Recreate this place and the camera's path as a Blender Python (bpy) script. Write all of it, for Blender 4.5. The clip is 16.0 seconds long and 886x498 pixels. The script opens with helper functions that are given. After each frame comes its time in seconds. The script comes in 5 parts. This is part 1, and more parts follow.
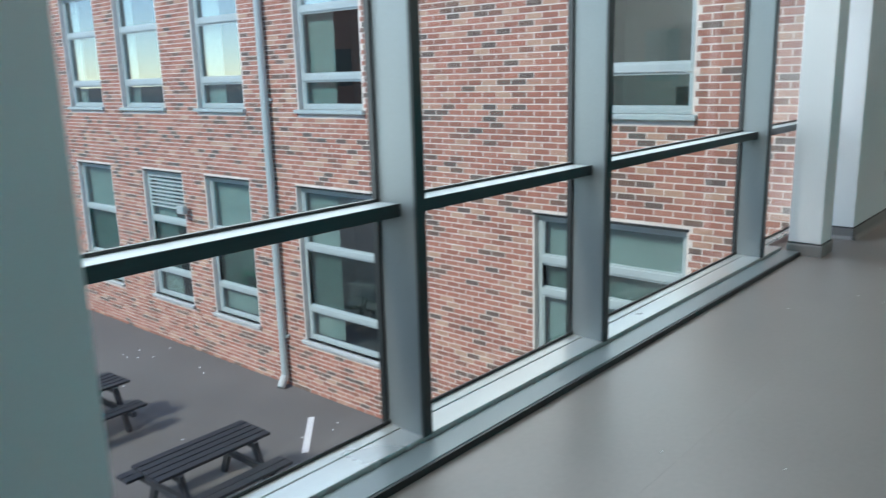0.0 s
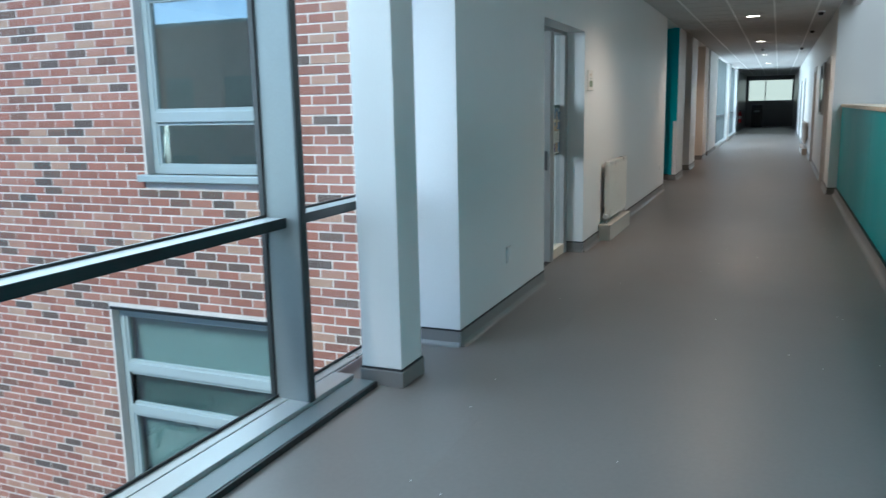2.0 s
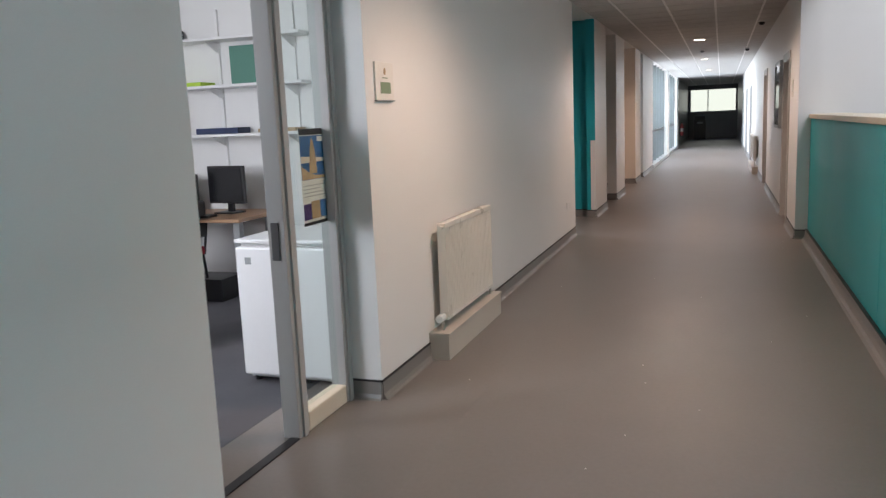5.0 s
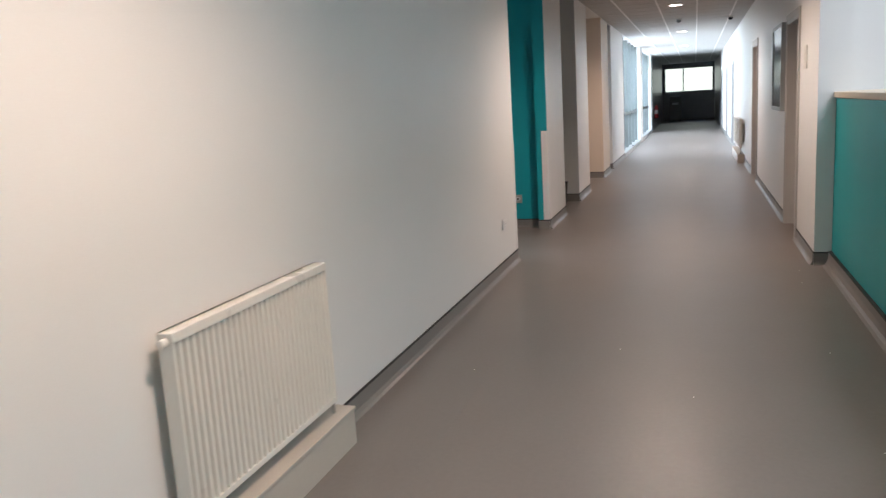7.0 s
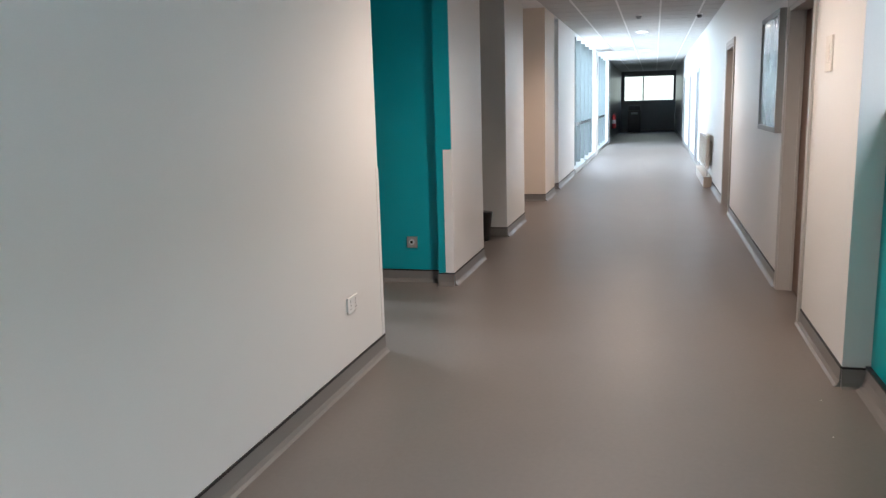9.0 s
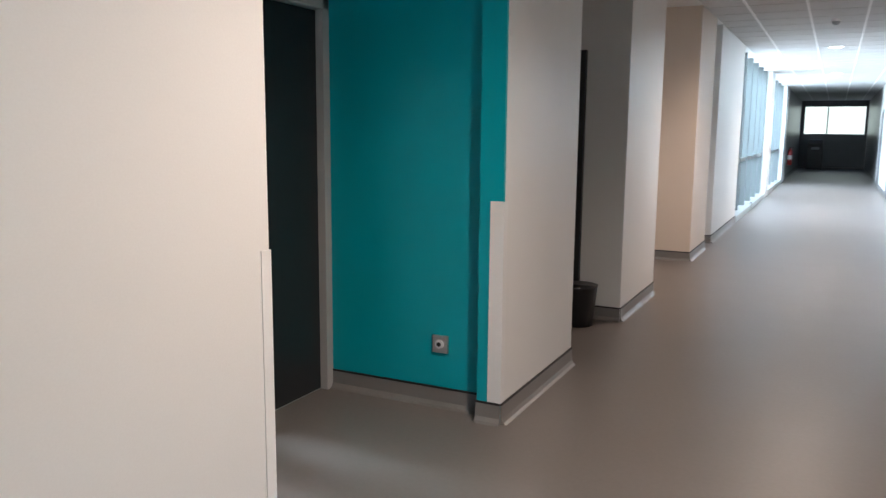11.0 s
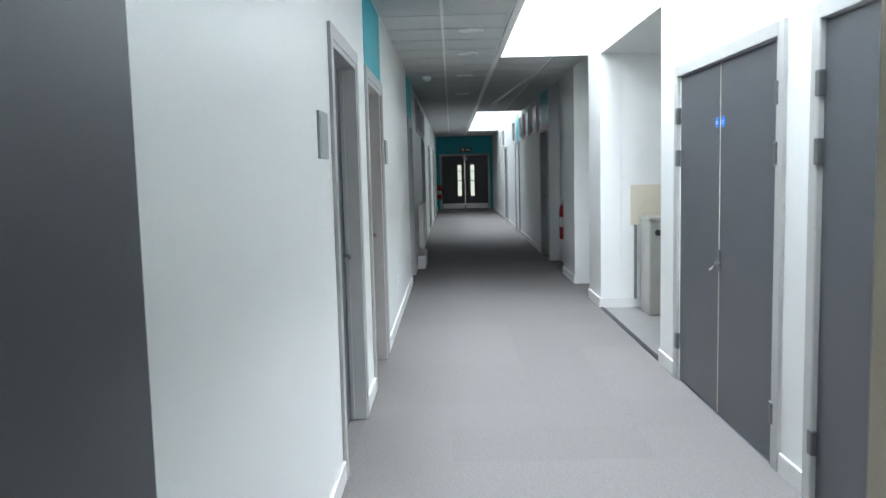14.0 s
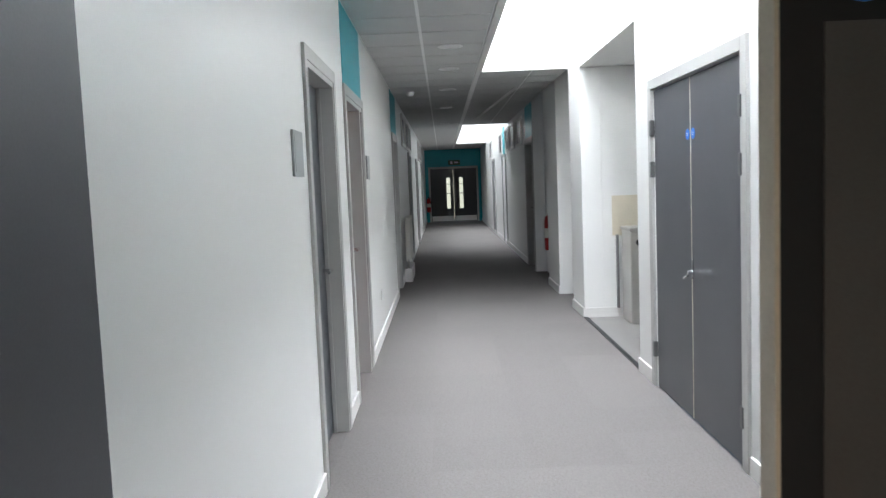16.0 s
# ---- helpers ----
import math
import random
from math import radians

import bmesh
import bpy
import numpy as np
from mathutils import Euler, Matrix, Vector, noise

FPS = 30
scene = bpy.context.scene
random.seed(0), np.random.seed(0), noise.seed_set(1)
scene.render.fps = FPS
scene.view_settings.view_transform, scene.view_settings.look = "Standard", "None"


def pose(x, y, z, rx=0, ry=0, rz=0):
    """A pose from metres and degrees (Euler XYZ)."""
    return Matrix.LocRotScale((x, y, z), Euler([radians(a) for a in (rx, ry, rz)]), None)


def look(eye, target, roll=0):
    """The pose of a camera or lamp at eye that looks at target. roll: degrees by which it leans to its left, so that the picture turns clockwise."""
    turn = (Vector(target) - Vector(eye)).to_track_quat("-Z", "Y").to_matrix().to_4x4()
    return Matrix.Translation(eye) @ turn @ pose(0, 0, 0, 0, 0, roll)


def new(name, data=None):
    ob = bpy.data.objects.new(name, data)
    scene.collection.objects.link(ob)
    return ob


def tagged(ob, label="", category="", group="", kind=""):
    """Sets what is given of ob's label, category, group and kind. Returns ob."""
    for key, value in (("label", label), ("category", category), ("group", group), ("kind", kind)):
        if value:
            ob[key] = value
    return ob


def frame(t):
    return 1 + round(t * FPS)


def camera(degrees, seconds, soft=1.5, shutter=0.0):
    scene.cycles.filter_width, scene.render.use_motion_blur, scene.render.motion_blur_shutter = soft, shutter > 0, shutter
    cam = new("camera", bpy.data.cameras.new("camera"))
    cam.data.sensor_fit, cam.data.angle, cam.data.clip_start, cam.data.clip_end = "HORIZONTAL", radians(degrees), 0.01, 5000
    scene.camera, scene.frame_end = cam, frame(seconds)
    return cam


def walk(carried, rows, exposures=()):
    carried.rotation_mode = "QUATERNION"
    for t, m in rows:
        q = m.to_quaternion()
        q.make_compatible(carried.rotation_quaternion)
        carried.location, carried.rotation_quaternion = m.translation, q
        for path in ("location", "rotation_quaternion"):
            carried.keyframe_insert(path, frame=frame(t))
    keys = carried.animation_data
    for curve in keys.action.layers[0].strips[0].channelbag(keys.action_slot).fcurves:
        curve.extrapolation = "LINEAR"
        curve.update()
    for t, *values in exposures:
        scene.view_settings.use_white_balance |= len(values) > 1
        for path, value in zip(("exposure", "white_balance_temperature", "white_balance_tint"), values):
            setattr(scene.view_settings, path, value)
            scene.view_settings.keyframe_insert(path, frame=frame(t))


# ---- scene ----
cam = camera(59.1, 16.0, soft=1.3, shutter=0.25)
PATH = [
    (0, (0.843, 1.237, 1.45), (-0.448, 2.701, 1.013), -1.6),
    (0.5, (0.914, 1.932, 1.455), (-0.24, 3.522, 1.078), -1.0),
    (1, (0.933, 2.534, 1.441), (-0.176, 4.157, 1.07), -0.3),
    (1.5, (1.002, 3.231, 1.453), (0.043, 4.949, 1.091), -1.2),
    (2, (0.959, 3.896, 1.489), (0.187, 5.705, 1.131), -1.2),
    (2.5, (0.975, 4.5, 1.482), (0.346, 6.368, 1.146), -2.2),
    (3, (0.9, 5.211, 1.438), (0.321, 7.098, 1.115), -3.1),
    (5.5, (0.929, 8.575, 1.497), (0.222, 10.417, 1.174), -2.4),
    (6, (0.876, 9.257, 1.476), (0.14, 11.087, 1.146), -2.5),
    (6.5, (0.869, 9.928, 1.475), (0.179, 11.771, 1.119), -3.1),
    (7, (0.798, 10.595, 1.485), (0.183, 12.464, 1.124), -3.5),
    (7.5, (0.79, 11.26, 1.477), (0.3, 13.163, 1.1), -3.2),
    (8, (0.783, 11.928, 1.477), (0.317, 13.833, 1.085), -2.2),
    (10.5, (0.757, 15.399, 1.489), (0.008, 17.232, 1.203), 0.0),
    (11, (0.609, 15.992, 1.468), (-0.271, 17.763, 1.168), 0.5),
    (11.5, (0.47, 16.555, 1.47), (-0.604, 18.209, 1.133), -0.2),
    (12, (0.213, 17.03, 1.444), (-1.183, 18.424, 1.112), -1.3),
    (12.5, (-0.048, 17.476, 1.443), (-1.722, 18.528, 1.146), -1.0),
    (13, (-0.397, 17.773, 1.43), (-2.272, 18.416, 1.16), -1.5),
    (13.5, (-0.761, 18.024, 1.442), (-2.725, 18.315, 1.202), -1.7),
    (14, (-1.123, 18.148, 1.48), (-3.113, 18.122, 1.279), -1.4),
    (14.5, (-1.368, 18.176, 1.514), (-3.362, 18.127, 1.361), -1.0),
    (15, (-1.427, 18.192, 1.525), (-3.423, 18.143, 1.408), -1.6),
    (15.5, (-1.312, 18.206, 1.515), (-3.308, 18.154, 1.393), -2.0),
    (16, (-1.045, 18.231, 1.49), (-3.038, 18.226, 1.32), -2.3),
]
# stops, kelvin, tint
EXPO = [(0.0, 1.2, 6500, 12), (1.0, 1.22, 6400, 11), (2.0, 1.25, 5650, 6), (2.5, 1.35, 5400, 6), (3.0, 1.4, 6000, 10), (5.5, 1.75, 6600, 22), (8.0, 2.15, 6000, 14),
        (11.0, 2.25, 5850, 13), (12.0, 2.3, 5600, 10), (12.5, 2.2, 5050, 3), (12.8, 1.95, 4250, -16), (13.5, 2.0, 4500, -14), (14.0, 1.74, 5950, 8), (14.4, 1.66, 6200, 12), (16.0, 1.66, 6300, 13)]
walk(cam, [(t, look(e, g, r)) for t, e, g, r in PATH], EXPO)

# ---- light ----
world = bpy.data.worlds.new("sky")
scene.world = world
world.use_nodes = True
wn = world.node_tree
sky = wn.nodes.new("ShaderNodeTexSky")
sky.sky_type, sky.sun_disc = "NISHITA", False
sky.air_density, sky.dust_density, sky.ozone_density = 0.7, 0.0, 2.0
sky.sun_elevation, sky.sun_rotation = radians(41), radians(186)
wn.links.new(sky.outputs[0], wn.nodes["Background"].inputs[0])
wn.nodes["Background"].inputs[1].default_value = 0.15


def lamp(name, kind, m, energy, color, **kw):
    d = bpy.data.lights.new(name, kind)
    d.energy, d.color = energy, color
    if kind == "AREA":
        d.shape, d.size, d.size_y = "RECTANGLE", kw["size"], kw["size_y"]
        d.spread = radians(kw.get("spread", 170))
    if kind == "SUN":
        d.angle = radians(12)
    if kind == "SPOT":
        d.spot_size, d.spot_blend, d.shadow_soft_size = radians(150), 0.8, 0.08
    ob = new(name, d)
    ob.matrix_world = m
    return ob


lamp("sun_lamp", "SUN", look((-8, -18, 24), (-5, 9, 0)), 1.5, (1, 0.97, 0.92))
WARM = (1.0, 0.75, 0.56)
DOWN_Y = (12.2, 18.1, 24.2, 30.3, 36.5)
CEIL, CEIL2 = 2.85, 2.71
for ly in DOWN_Y:
    lamp("downlight_lamp", "SPOT", look((0.5, ly, CEIL - 0.06), (0.5, ly, 0)), 48, WARM)
COOL = (0.86, 0.95, 1.0)
# sky light in the window and rooflight openings
lamp("glazing_sky", "AREA", look((-1.55, 4.6, 1.9), (1, 4.6, 0.6)), 76, COOL, size=6.5, size_y=2.4)
lamp("window_sky", "AREA", look((-1.5, 36.0, 1.7), (1, 36.0, 0.8)), 180, COOL, size=11.0, size_y=2.2)
lamp("rooflight_sky", "AREA", look((-6.2, 19.2, 4.1), (-6.2, 17.6, 0.6)), 140, (0.9, 0.96, 1), size=7.2, size_y=0.85, spread=130)
lamp("rooflight_sky", "AREA", look((-22.3, 19.2, 4.1), (-22.3, 19.2, 0)), 48, (0.9, 0.96, 1), size=8.0, size_y=0.9, spread=110)
lamp("office_sky", "AREA", look((-3.3, 9.5, 2.0), (-3.3, 14, 0.9)), 33, COOL, size=1.4, size_y=1.8)
# added daylight fill below the closed lobby ceiling, which has no opening
lamp("lobby_fill", "AREA", look((4.2, 11.5, 5.2), (4.2, 11.5, 0)), 125, COOL, size=3.0, size_y=11)


# ---- materials ----
def mat(name, col, rough=0.6, var=0.06, scale=3.0, fine=120.0, bump=0.05, metal=0.0, spec=0.5, coat=0.0, rand="", col2=None):
    m = bpy.data.materials.new(name)
    m.use_nodes = True
    n, l = m.node_tree.nodes, m.node_tree.links
    p = n["Principled BSDF"]
    p.inputs["Roughness"].default_value, p.inputs["Metallic"].default_value = rough, metal
    p.inputs["Specular IOR Level"].default_value, p.inputs["Coat Weight"].default_value = spec, coat
    tc = n.new("ShaderNodeTexCoord")
    a, b = n.new("ShaderNodeTexNoise"), n.new("ShaderNodeTexNoise")
    a.inputs["Scale"].default_value, b.inputs["Scale"].default_value = scale, fine
    a.inputs["Detail"].default_value = 5
    for q in (a, b):
        l.new(tc.outputs["Object"], q.inputs["Vector"])
    add = n.new("ShaderNodeMath")
    add.operation = "ADD"
    l.new(a.outputs["Fac"], add.inputs[0]), l.new(b.outputs["Fac"], add.inputs[1])
    mr = n.new("ShaderNodeMapRange")
    mr.inputs["From Min"].default_value, mr.inputs["From Max"].default_value = 0.6, 1.4
    mr.inputs["To Min"].default_value, mr.inputs["To Max"].default_value = 1 - var * 2, 1 + var * 2
    l.new(add.outputs[0], mr.inputs["Value"])
    mul = n.new("ShaderNodeMix")
    mul.data_type, mul.blend_type = "RGBA", "MULTIPLY"
    mul.inputs["Factor"].default_value = 1
    mul.inputs["A"].default_value = (*col, 1)
    l.new(mr.outputs[0], mul.inputs["B"])
    if rand:
        src = n.new("ShaderNodeObjectInfo" if rand == "object" else "ShaderNodeNewGeometry")
        out = src.outputs["Random" if rand == "object" else "Random Per Island"]
        ramp = n.new("ShaderNodeValToRGB")
        e = ramp.color_ramp.elements
        stops = col2 or [(0, col), (1, col)]
        e[0].position, e[0].color = stops[0][0], (*stops[0][1], 1)
        e[1].position, e[1].color = stops[-1][0], (*stops[-1][1], 1)
        for pos, c in stops[1:-1]:
            e.new(pos).color = (*c, 1)
        l.new(out, ramp.inputs[0]), l.new(ramp.outputs[0], mul.inputs["A"])
    l.new(mul.outputs["Result"], p.inputs["Base Color"])
    rr = n.new("ShaderNodeMapRange")
    rr.inputs["To Min"].default_value, rr.inputs["To Max"].default_value = max(0.02, rough - 0.08), min(1, rough + 0.08)
    l.new(a.outputs["Fac"], rr.inputs["Value"]), l.new(rr.outputs[0], p.inputs["Roughness"])
    if bump:
        bp = n.new("ShaderNodeBump")
        bp.inputs["Strength"].default_value, bp.inputs["Distance"].default_value = bump, 0.01
        l.new(add.outputs[0], bp.inputs["Height"]), l.new(bp.outputs[0], p.inputs["Normal"])
    return m


def plain(name, col, rough):
    """A smooth sheet with a faint large mottling of colour alone."""
    m = mat(name, col, rough, 0.03, 2.0, 40.0, 0)
    n, l = m.node_tree.nodes, m.node_tree.links
    k = n["Principled BSDF"].inputs["Roughness"].links[0]
    l.remove(k)
    n["Principled BSDF"].inputs["Roughness"].default_value = rough
    return m


def glow(name, col, strength):
    m = bpy.data.materials.new(name)
    m.use_nodes = True
    p = m.node_tree.nodes["Principled BSDF"]
    p.inputs["Base Color"].default_value = (0, 0, 0, 1)
    p.inputs["Emission Color"].default_value, p.inputs["Emission Strength"].default_value = (*col, 1), strength
    return m


def glass(name, tint=(0.94, 0.98, 0.97), gloss=0.025):
    m = bpy.data.materials.new(name)
    m.use_nodes = True
    n, l = m.node_tree.nodes, m.node_tree.links
    tr, gl, mx, lw, fr = (n.new("ShaderNode" + k) for k in ("BsdfTransparent", "BsdfGlossy", "MixShader", "LayerWeight", "MapRange"))
    pw = n.new("ShaderNodeMath")
    pw.operation = "POWER"
    pw.inputs[1].default_value = 5
    lw.inputs["Blend"].default_value = 0.5
    l.new(lw.outputs["Facing"], pw.inputs[0]), l.new(pw.outputs[0], fr.inputs["Value"])
    tr.inputs[0].default_value = (*tint, 1)
    gl.inputs["Roughness"].default_value = 0.01
    fr.inputs["To Min"].default_value, fr.inputs["To Max"].default_value = gloss, 0.9
    l.new(fr.outputs[0], mx.inputs[0]), l.new(tr.outputs[0], mx.inputs[1]), l.new(gl.outputs[0], mx.inputs[2])
    l.new(mx.outputs[0], n["Material Output"].inputs[0])
    return m


WHITE = mat("wall_paint", (0.78, 0.78, 0.76), 0.38, 0.015, 1.2, 180, 0.02)
TEAL = mat("teal_paint", (0.004, 0.35, 0.42), 0.4, 0.03, 1.5, 180, 0.02)
TEALGLOSS = mat("teal_panel", (0.003, 0.34, 0.37), 0.38, 0.02, 1.0, 90, 0, spec=0.35)
VINYL = plain("vinyl_floor", (0.178, 0.16, 0.147), 0.38)
COVE = mat("vinyl_cove", (0.2, 0.19, 0.18), 0.35, 0.04, 3, 200, 0.01)
BLACKLINE = mat("cap_strip", (0.012, 0.012, 0.014), 0.5, 0.05, 4, 200, 0)
CT = [(0, (0.146, 0.134, 0.126)), (0.5, (0.153, 0.141, 0.132)), (1, (0.16, 0.147, 0.138))]
CARPET = mat("carpet_tile", (0.22, 0.21, 0.205), 0.95, 0.14, 70.0, 320, 0.4, rand="object", col2=CT)
TILE = mat("ceiling_tile", (0.56, 0.56, 0.55), 0.9, 0.03, 4, 500, 0.15)
TBAR = mat("ceiling_bar", (0.85, 0.85, 0.84), 0.5, 0.01, 4, 100, 0)
FRAMEGREY = mat("grey_door_frame", (0.43, 0.425, 0.41), 0.4, 0.03, 2, 200, 0.01)
DOORGREY = mat("grey_door", (0.085, 0.088, 0.097), 0.42, 0.04, 1.5, 220, 0.02)
DOORDARK = mat("charcoal_door", (0.019, 0.022, 0.025), 0.4, 0.05, 2, 220, 0.02)
ALU = mat("grey_aluminium", (0.19, 0.22, 0.225), 0.4, 0.03, 3, 150, 0.01, metal=0.3)
CAPDARK = mat("dark_cover_cap", (0.02, 0.027, 0.028), 0.35, 0.03, 3, 150, 0)
ALULIGHT = mat("pale_aluminium", (0.34, 0.38, 0.39), 0.55, 0.03, 3, 150, 0.01)
ALUDARK = mat("dark_gasket", (0.015, 0.018, 0.018), 0.5, 0.03, 3, 150, 0)
SILLMETAL = mat("sill_metal", (0.5, 0.53, 0.52), 0.3, 0.03, 3, 150, 0.01, metal=0.6)
UPVC = mat("window_frame_paint", (0.42, 0.49, 0.48), 0.4, 0.03, 3, 150, 0.01)
STONE = mat("stone_sill", (0.5, 0.52, 0.5), 0.7, 0.06, 6, 200, 0.1)
MORTAR = mat("mortar", (0.78, 0.7, 0.62), 0.95, 0.08, 6, 200, 0.3)
BR = [(0, (0.13, 0.1, 0.085)), (0.12, (0.19, 0.12, 0.09)), (0.2, (0.31, 0.135, 0.095)), (0.5, (0.4, 0.165, 0.115)),
      (0.82, (0.44, 0.21, 0.15)), (1, (0.5, 0.32, 0.22))]
BRICK = mat("brick", (0.4, 0.16, 0.1), 0.9, 0.1, 5, 160, 0.3, rand="island", col2=BR)
BRICK1 = mat("brick_piece", (0.4, 0.16, 0.1), 0.9, 0.1, 5, 160, 0.3, rand="object", col2=BR)
TARMAC = mat("tarmac", (0.155, 0.145, 0.134), 0.9, 0.12, 0.6, 90, 0.4)
DARKWOOD = mat("dark_stained_timber", (0.028, 0.03, 0.036), 0.6, 0.12, 4, 120, 0.1)
OAK = mat("oak_bead", (0.36, 0.18, 0.07), 0.45, 0.12, 6, 140, 0.08)
CREAM = mat("cream_edge", (0.66, 0.6, 0.48), 0.45, 0.04, 5, 140, 0.03)
STEEL = mat("brushed_steel", (0.55, 0.53, 0.5), 0.32, 0.05, 4, 300, 0.02, metal=0.9)
CHROME = mat("chrome", (0.75, 0.75, 0.76), 0.12, 0.02, 4, 200, 0, metal=1)
RADW = mat("radiator_enamel", (0.76, 0.74, 0.68), 0.3, 0.015, 3, 200, 0)
BOXING = mat("painted_boxing", (0.5, 0.46, 0.4), 0.5, 0.03, 3, 200, 0.02)
BLACKP = mat("black_plastic", (0.012, 0.012, 0.014), 0.35, 0.05, 4, 200, 0.01)
REDP = mat("red_enamel", (0.34, 0.012, 0.012), 0.3, 0.04, 3, 150, 0)
REDF = mat("red_fabric", (0.45, 0.015, 0.03), 0.9, 0.08, 8, 400, 0.2)
BLUEF = mat("blue_fabric", (0.03, 0.08, 0.16), 0.9, 0.08, 8, 400, 0.2)
MAROON = mat("maroon_fabric", (0.12, 0.025, 0.035), 0.9, 0.08, 8, 400, 0.2)
BEECH = mat("beech", (0.5, 0.29, 0.12), 0.45, 0.1, 6, 120, 0.05)
DESKTOP = mat("desk_laminate", (0.45, 0.27, 0.16), 0.4, 0.06, 5, 120, 0.02)
WHITEP = mat("white_plastic", (0.8, 0.8, 0.79), 0.35, 0.015, 3, 150, 0)
BLUESIGN = mat("blue_sign", (0.015, 0.2, 0.72), 0.4, 0.02, 3, 100, 0)
BLUELT = mat("white_marking", (0.75, 0.82, 0.9), 0.5, 0.02, 3, 100, 0)
BLIND_LITROOM = mat("blind_and_lit_room", (0.52, 0.7, 0.68), 0.8, 0.05, 2, 60, 0.05)
# dimness of unlit rooms as a dark colour
ROOMDARK = mat("painted_room_dimness", (0.06, 0.085, 0.09), 0.9, 0.2, 1.2, 20, 0)
PLATE = mat("steel_push_plate", (0.14, 0.14, 0.14), 0.35, 0.04, 3, 300, 0.01, metal=0.5)
GREENP = mat("green_plastic", (0.02, 0.4, 0.25), 0.5, 0.05, 3, 100, 0)
LIME = mat("lime_card", (0.4, 0.6, 0.05), 0.6, 0.05, 3, 100, 0)
PURPLE = mat("purple_card", (0.06, 0.03, 0.16), 0.6, 0.05, 3, 100, 0)
NAVY = mat("navy_card", (0.02, 0.035, 0.09), 0.6, 0.05, 3, 100, 0)
PAPER = mat("paper", (0.75, 0.74, 0.7), 0.7, 0.04, 6, 100, 0)
GREYSIGN = mat("grey_sign", (0.32, 0.34, 0.34), 0.35, 0.02, 3, 100, 0)
TANP = mat("tan_ink", (0.42, 0.3, 0.17), 0.6, 0.15, 12, 60, 0)
GREENINK = mat("green_ink", (0.2, 0.28, 0.18), 0.6, 0.05, 12, 60, 0)
ROCKBLUE = mat("blue_ink", (0.03, 0.13, 0.32), 0.4, 0.25, 6, 40, 0)
# grey with the shade of the unlit corridor end in it; also a dark board
UNLITWALL_BOARD = mat("unlit_wall_dark_board", (0.16, 0.16, 0.16), 0.35, 0.04, 1.5, 150, 0.01)
OPP = mat("far_brick", (0.3, 0.14, 0.1), 0.9, 0.15, 3, 60, 0.1)
GLASS, GLASS2 = glass("clear_glass"), glass("window_glass", (0.66, 0.74, 0.74), 0.26)
LAMPGLOW = glow("downlight_glow", (1, 0.86, 0.7), 6)
SKYGLOW = glow("sky_backdrop", (0.93, 0.97, 1), 1.1)


# ---- building helpers ----
def boxes(*lst, bevel=0.0):
    """One bmesh of boxes (x0, x1, y0, y1, z0, z1)."""
    v, f = [], []
    for x0, x1, y0, y1, z0, z1 in lst:
        k = len(v)
        v += [(x, y, z) for z in (z0, z1) for y in (y0, y1) for x in (x0, x1)]
        f += [[k + i for i in q] for q in ((0, 2, 3, 1), (4, 5, 7, 6), (0, 1, 5, 4), (2, 6, 7, 3), (0, 4, 6, 2), (1, 3, 7, 5))]
    me = bpy.data.meshes.new("tmp")
    me.from_pydata(v, [], f)
    bm = bmesh.new()
    bm.from_mesh(me)
    bpy.data.meshes.remove(me)
    if bevel:
        bmesh.ops.bevel(bm, geom=bm.edges[:], offset=bevel, segments=2, affect="EDGES", profile=0.5)
    return bm


def rod(pts, r, n=10, bm=None):
    """Round bars along a chain of points."""
    bm = bm or bmesh.new()
    for a, b in zip(pts, pts[1:]):
        a, b = Vector(a), Vector(b)
        q = (b - a).to_track_quat("Z", "Y").to_matrix().to_4x4()
        bmesh.ops.create_cone(bm, cap_ends=True, segments=n, radius1=r, radius2=r, depth=(b - a).length,
                              matrix=Matrix.Translation((a + b) / 2) @ q)
    return bm


def lathe(profile, n=20):
    """A turned shape from (radius, z) pairs."""
    bm = bmesh.new()
    rings = [[bm.verts.new((r * math.cos(2 * math.pi * i / n), r * math.sin(2 * math.pi * i / n), z)) for i in range(n)] for r, z in profile]
    for a, b in zip(rings, rings[1:]):
        for i in range(n):
            bm.faces.new((a[i], a[(i + 1) % n], b[(i + 1) % n], b[i]))
    bm.faces.new(rings[0][::-1]), bm.faces.new(rings[-1])
    return bm


def prism(outline, axis, a, b):
    """An outline of (u, v) pairs drawn out along x or y from a to b."""
    bm = bmesh.new()
    rows = [[bm.verts.new((t, u, v) if axis == "x" else (u, t, v)) for u, v in outline] for t in (a, b)]
    k = len(outline)
    for i in range(k):
        bm.faces.new((rows[0][i], rows[0][(i + 1) % k], rows[1][(i + 1) % k], rows[1][i]))
    bm.faces.new(rows[0][::-1]), bm.faces.new(rows[1])
    bmesh.ops.recalc_face_normals(bm, faces=bm.faces[:])
    return bm


def mesh_ob(name, bm, material, smooth=False):
    me = bpy.data.meshes.new(name)
    bm.to_mesh(me)
    bm.free()
    me.materials.append(material)
    if smooth:
        me.polygons.foreach_set("use_smooth", [True] * len(me.polygons))
    return new(name, me)


def part(name, bm, material, parent, label="", smooth=False, local=False):
    ob = mesh_ob(name, bm, material, smooth)
    ob.parent = parent
    if not local:
        ob.matrix_parent_inverse = parent.matrix_world.inverted()
    return tagged(ob, label)


def thing(name, label, category, group="", at=(0, 0, 0), turn=0):
    ob = new(name)
    ob.matrix_world = pose(*at, 0, 0, turn)
    return tagged(ob, label, category, group)


def struct(name, bm, material, label="", category="", smooth=False):
    return tagged(mesh_ob(name, bm, material, smooth), label, category, kind="structure")


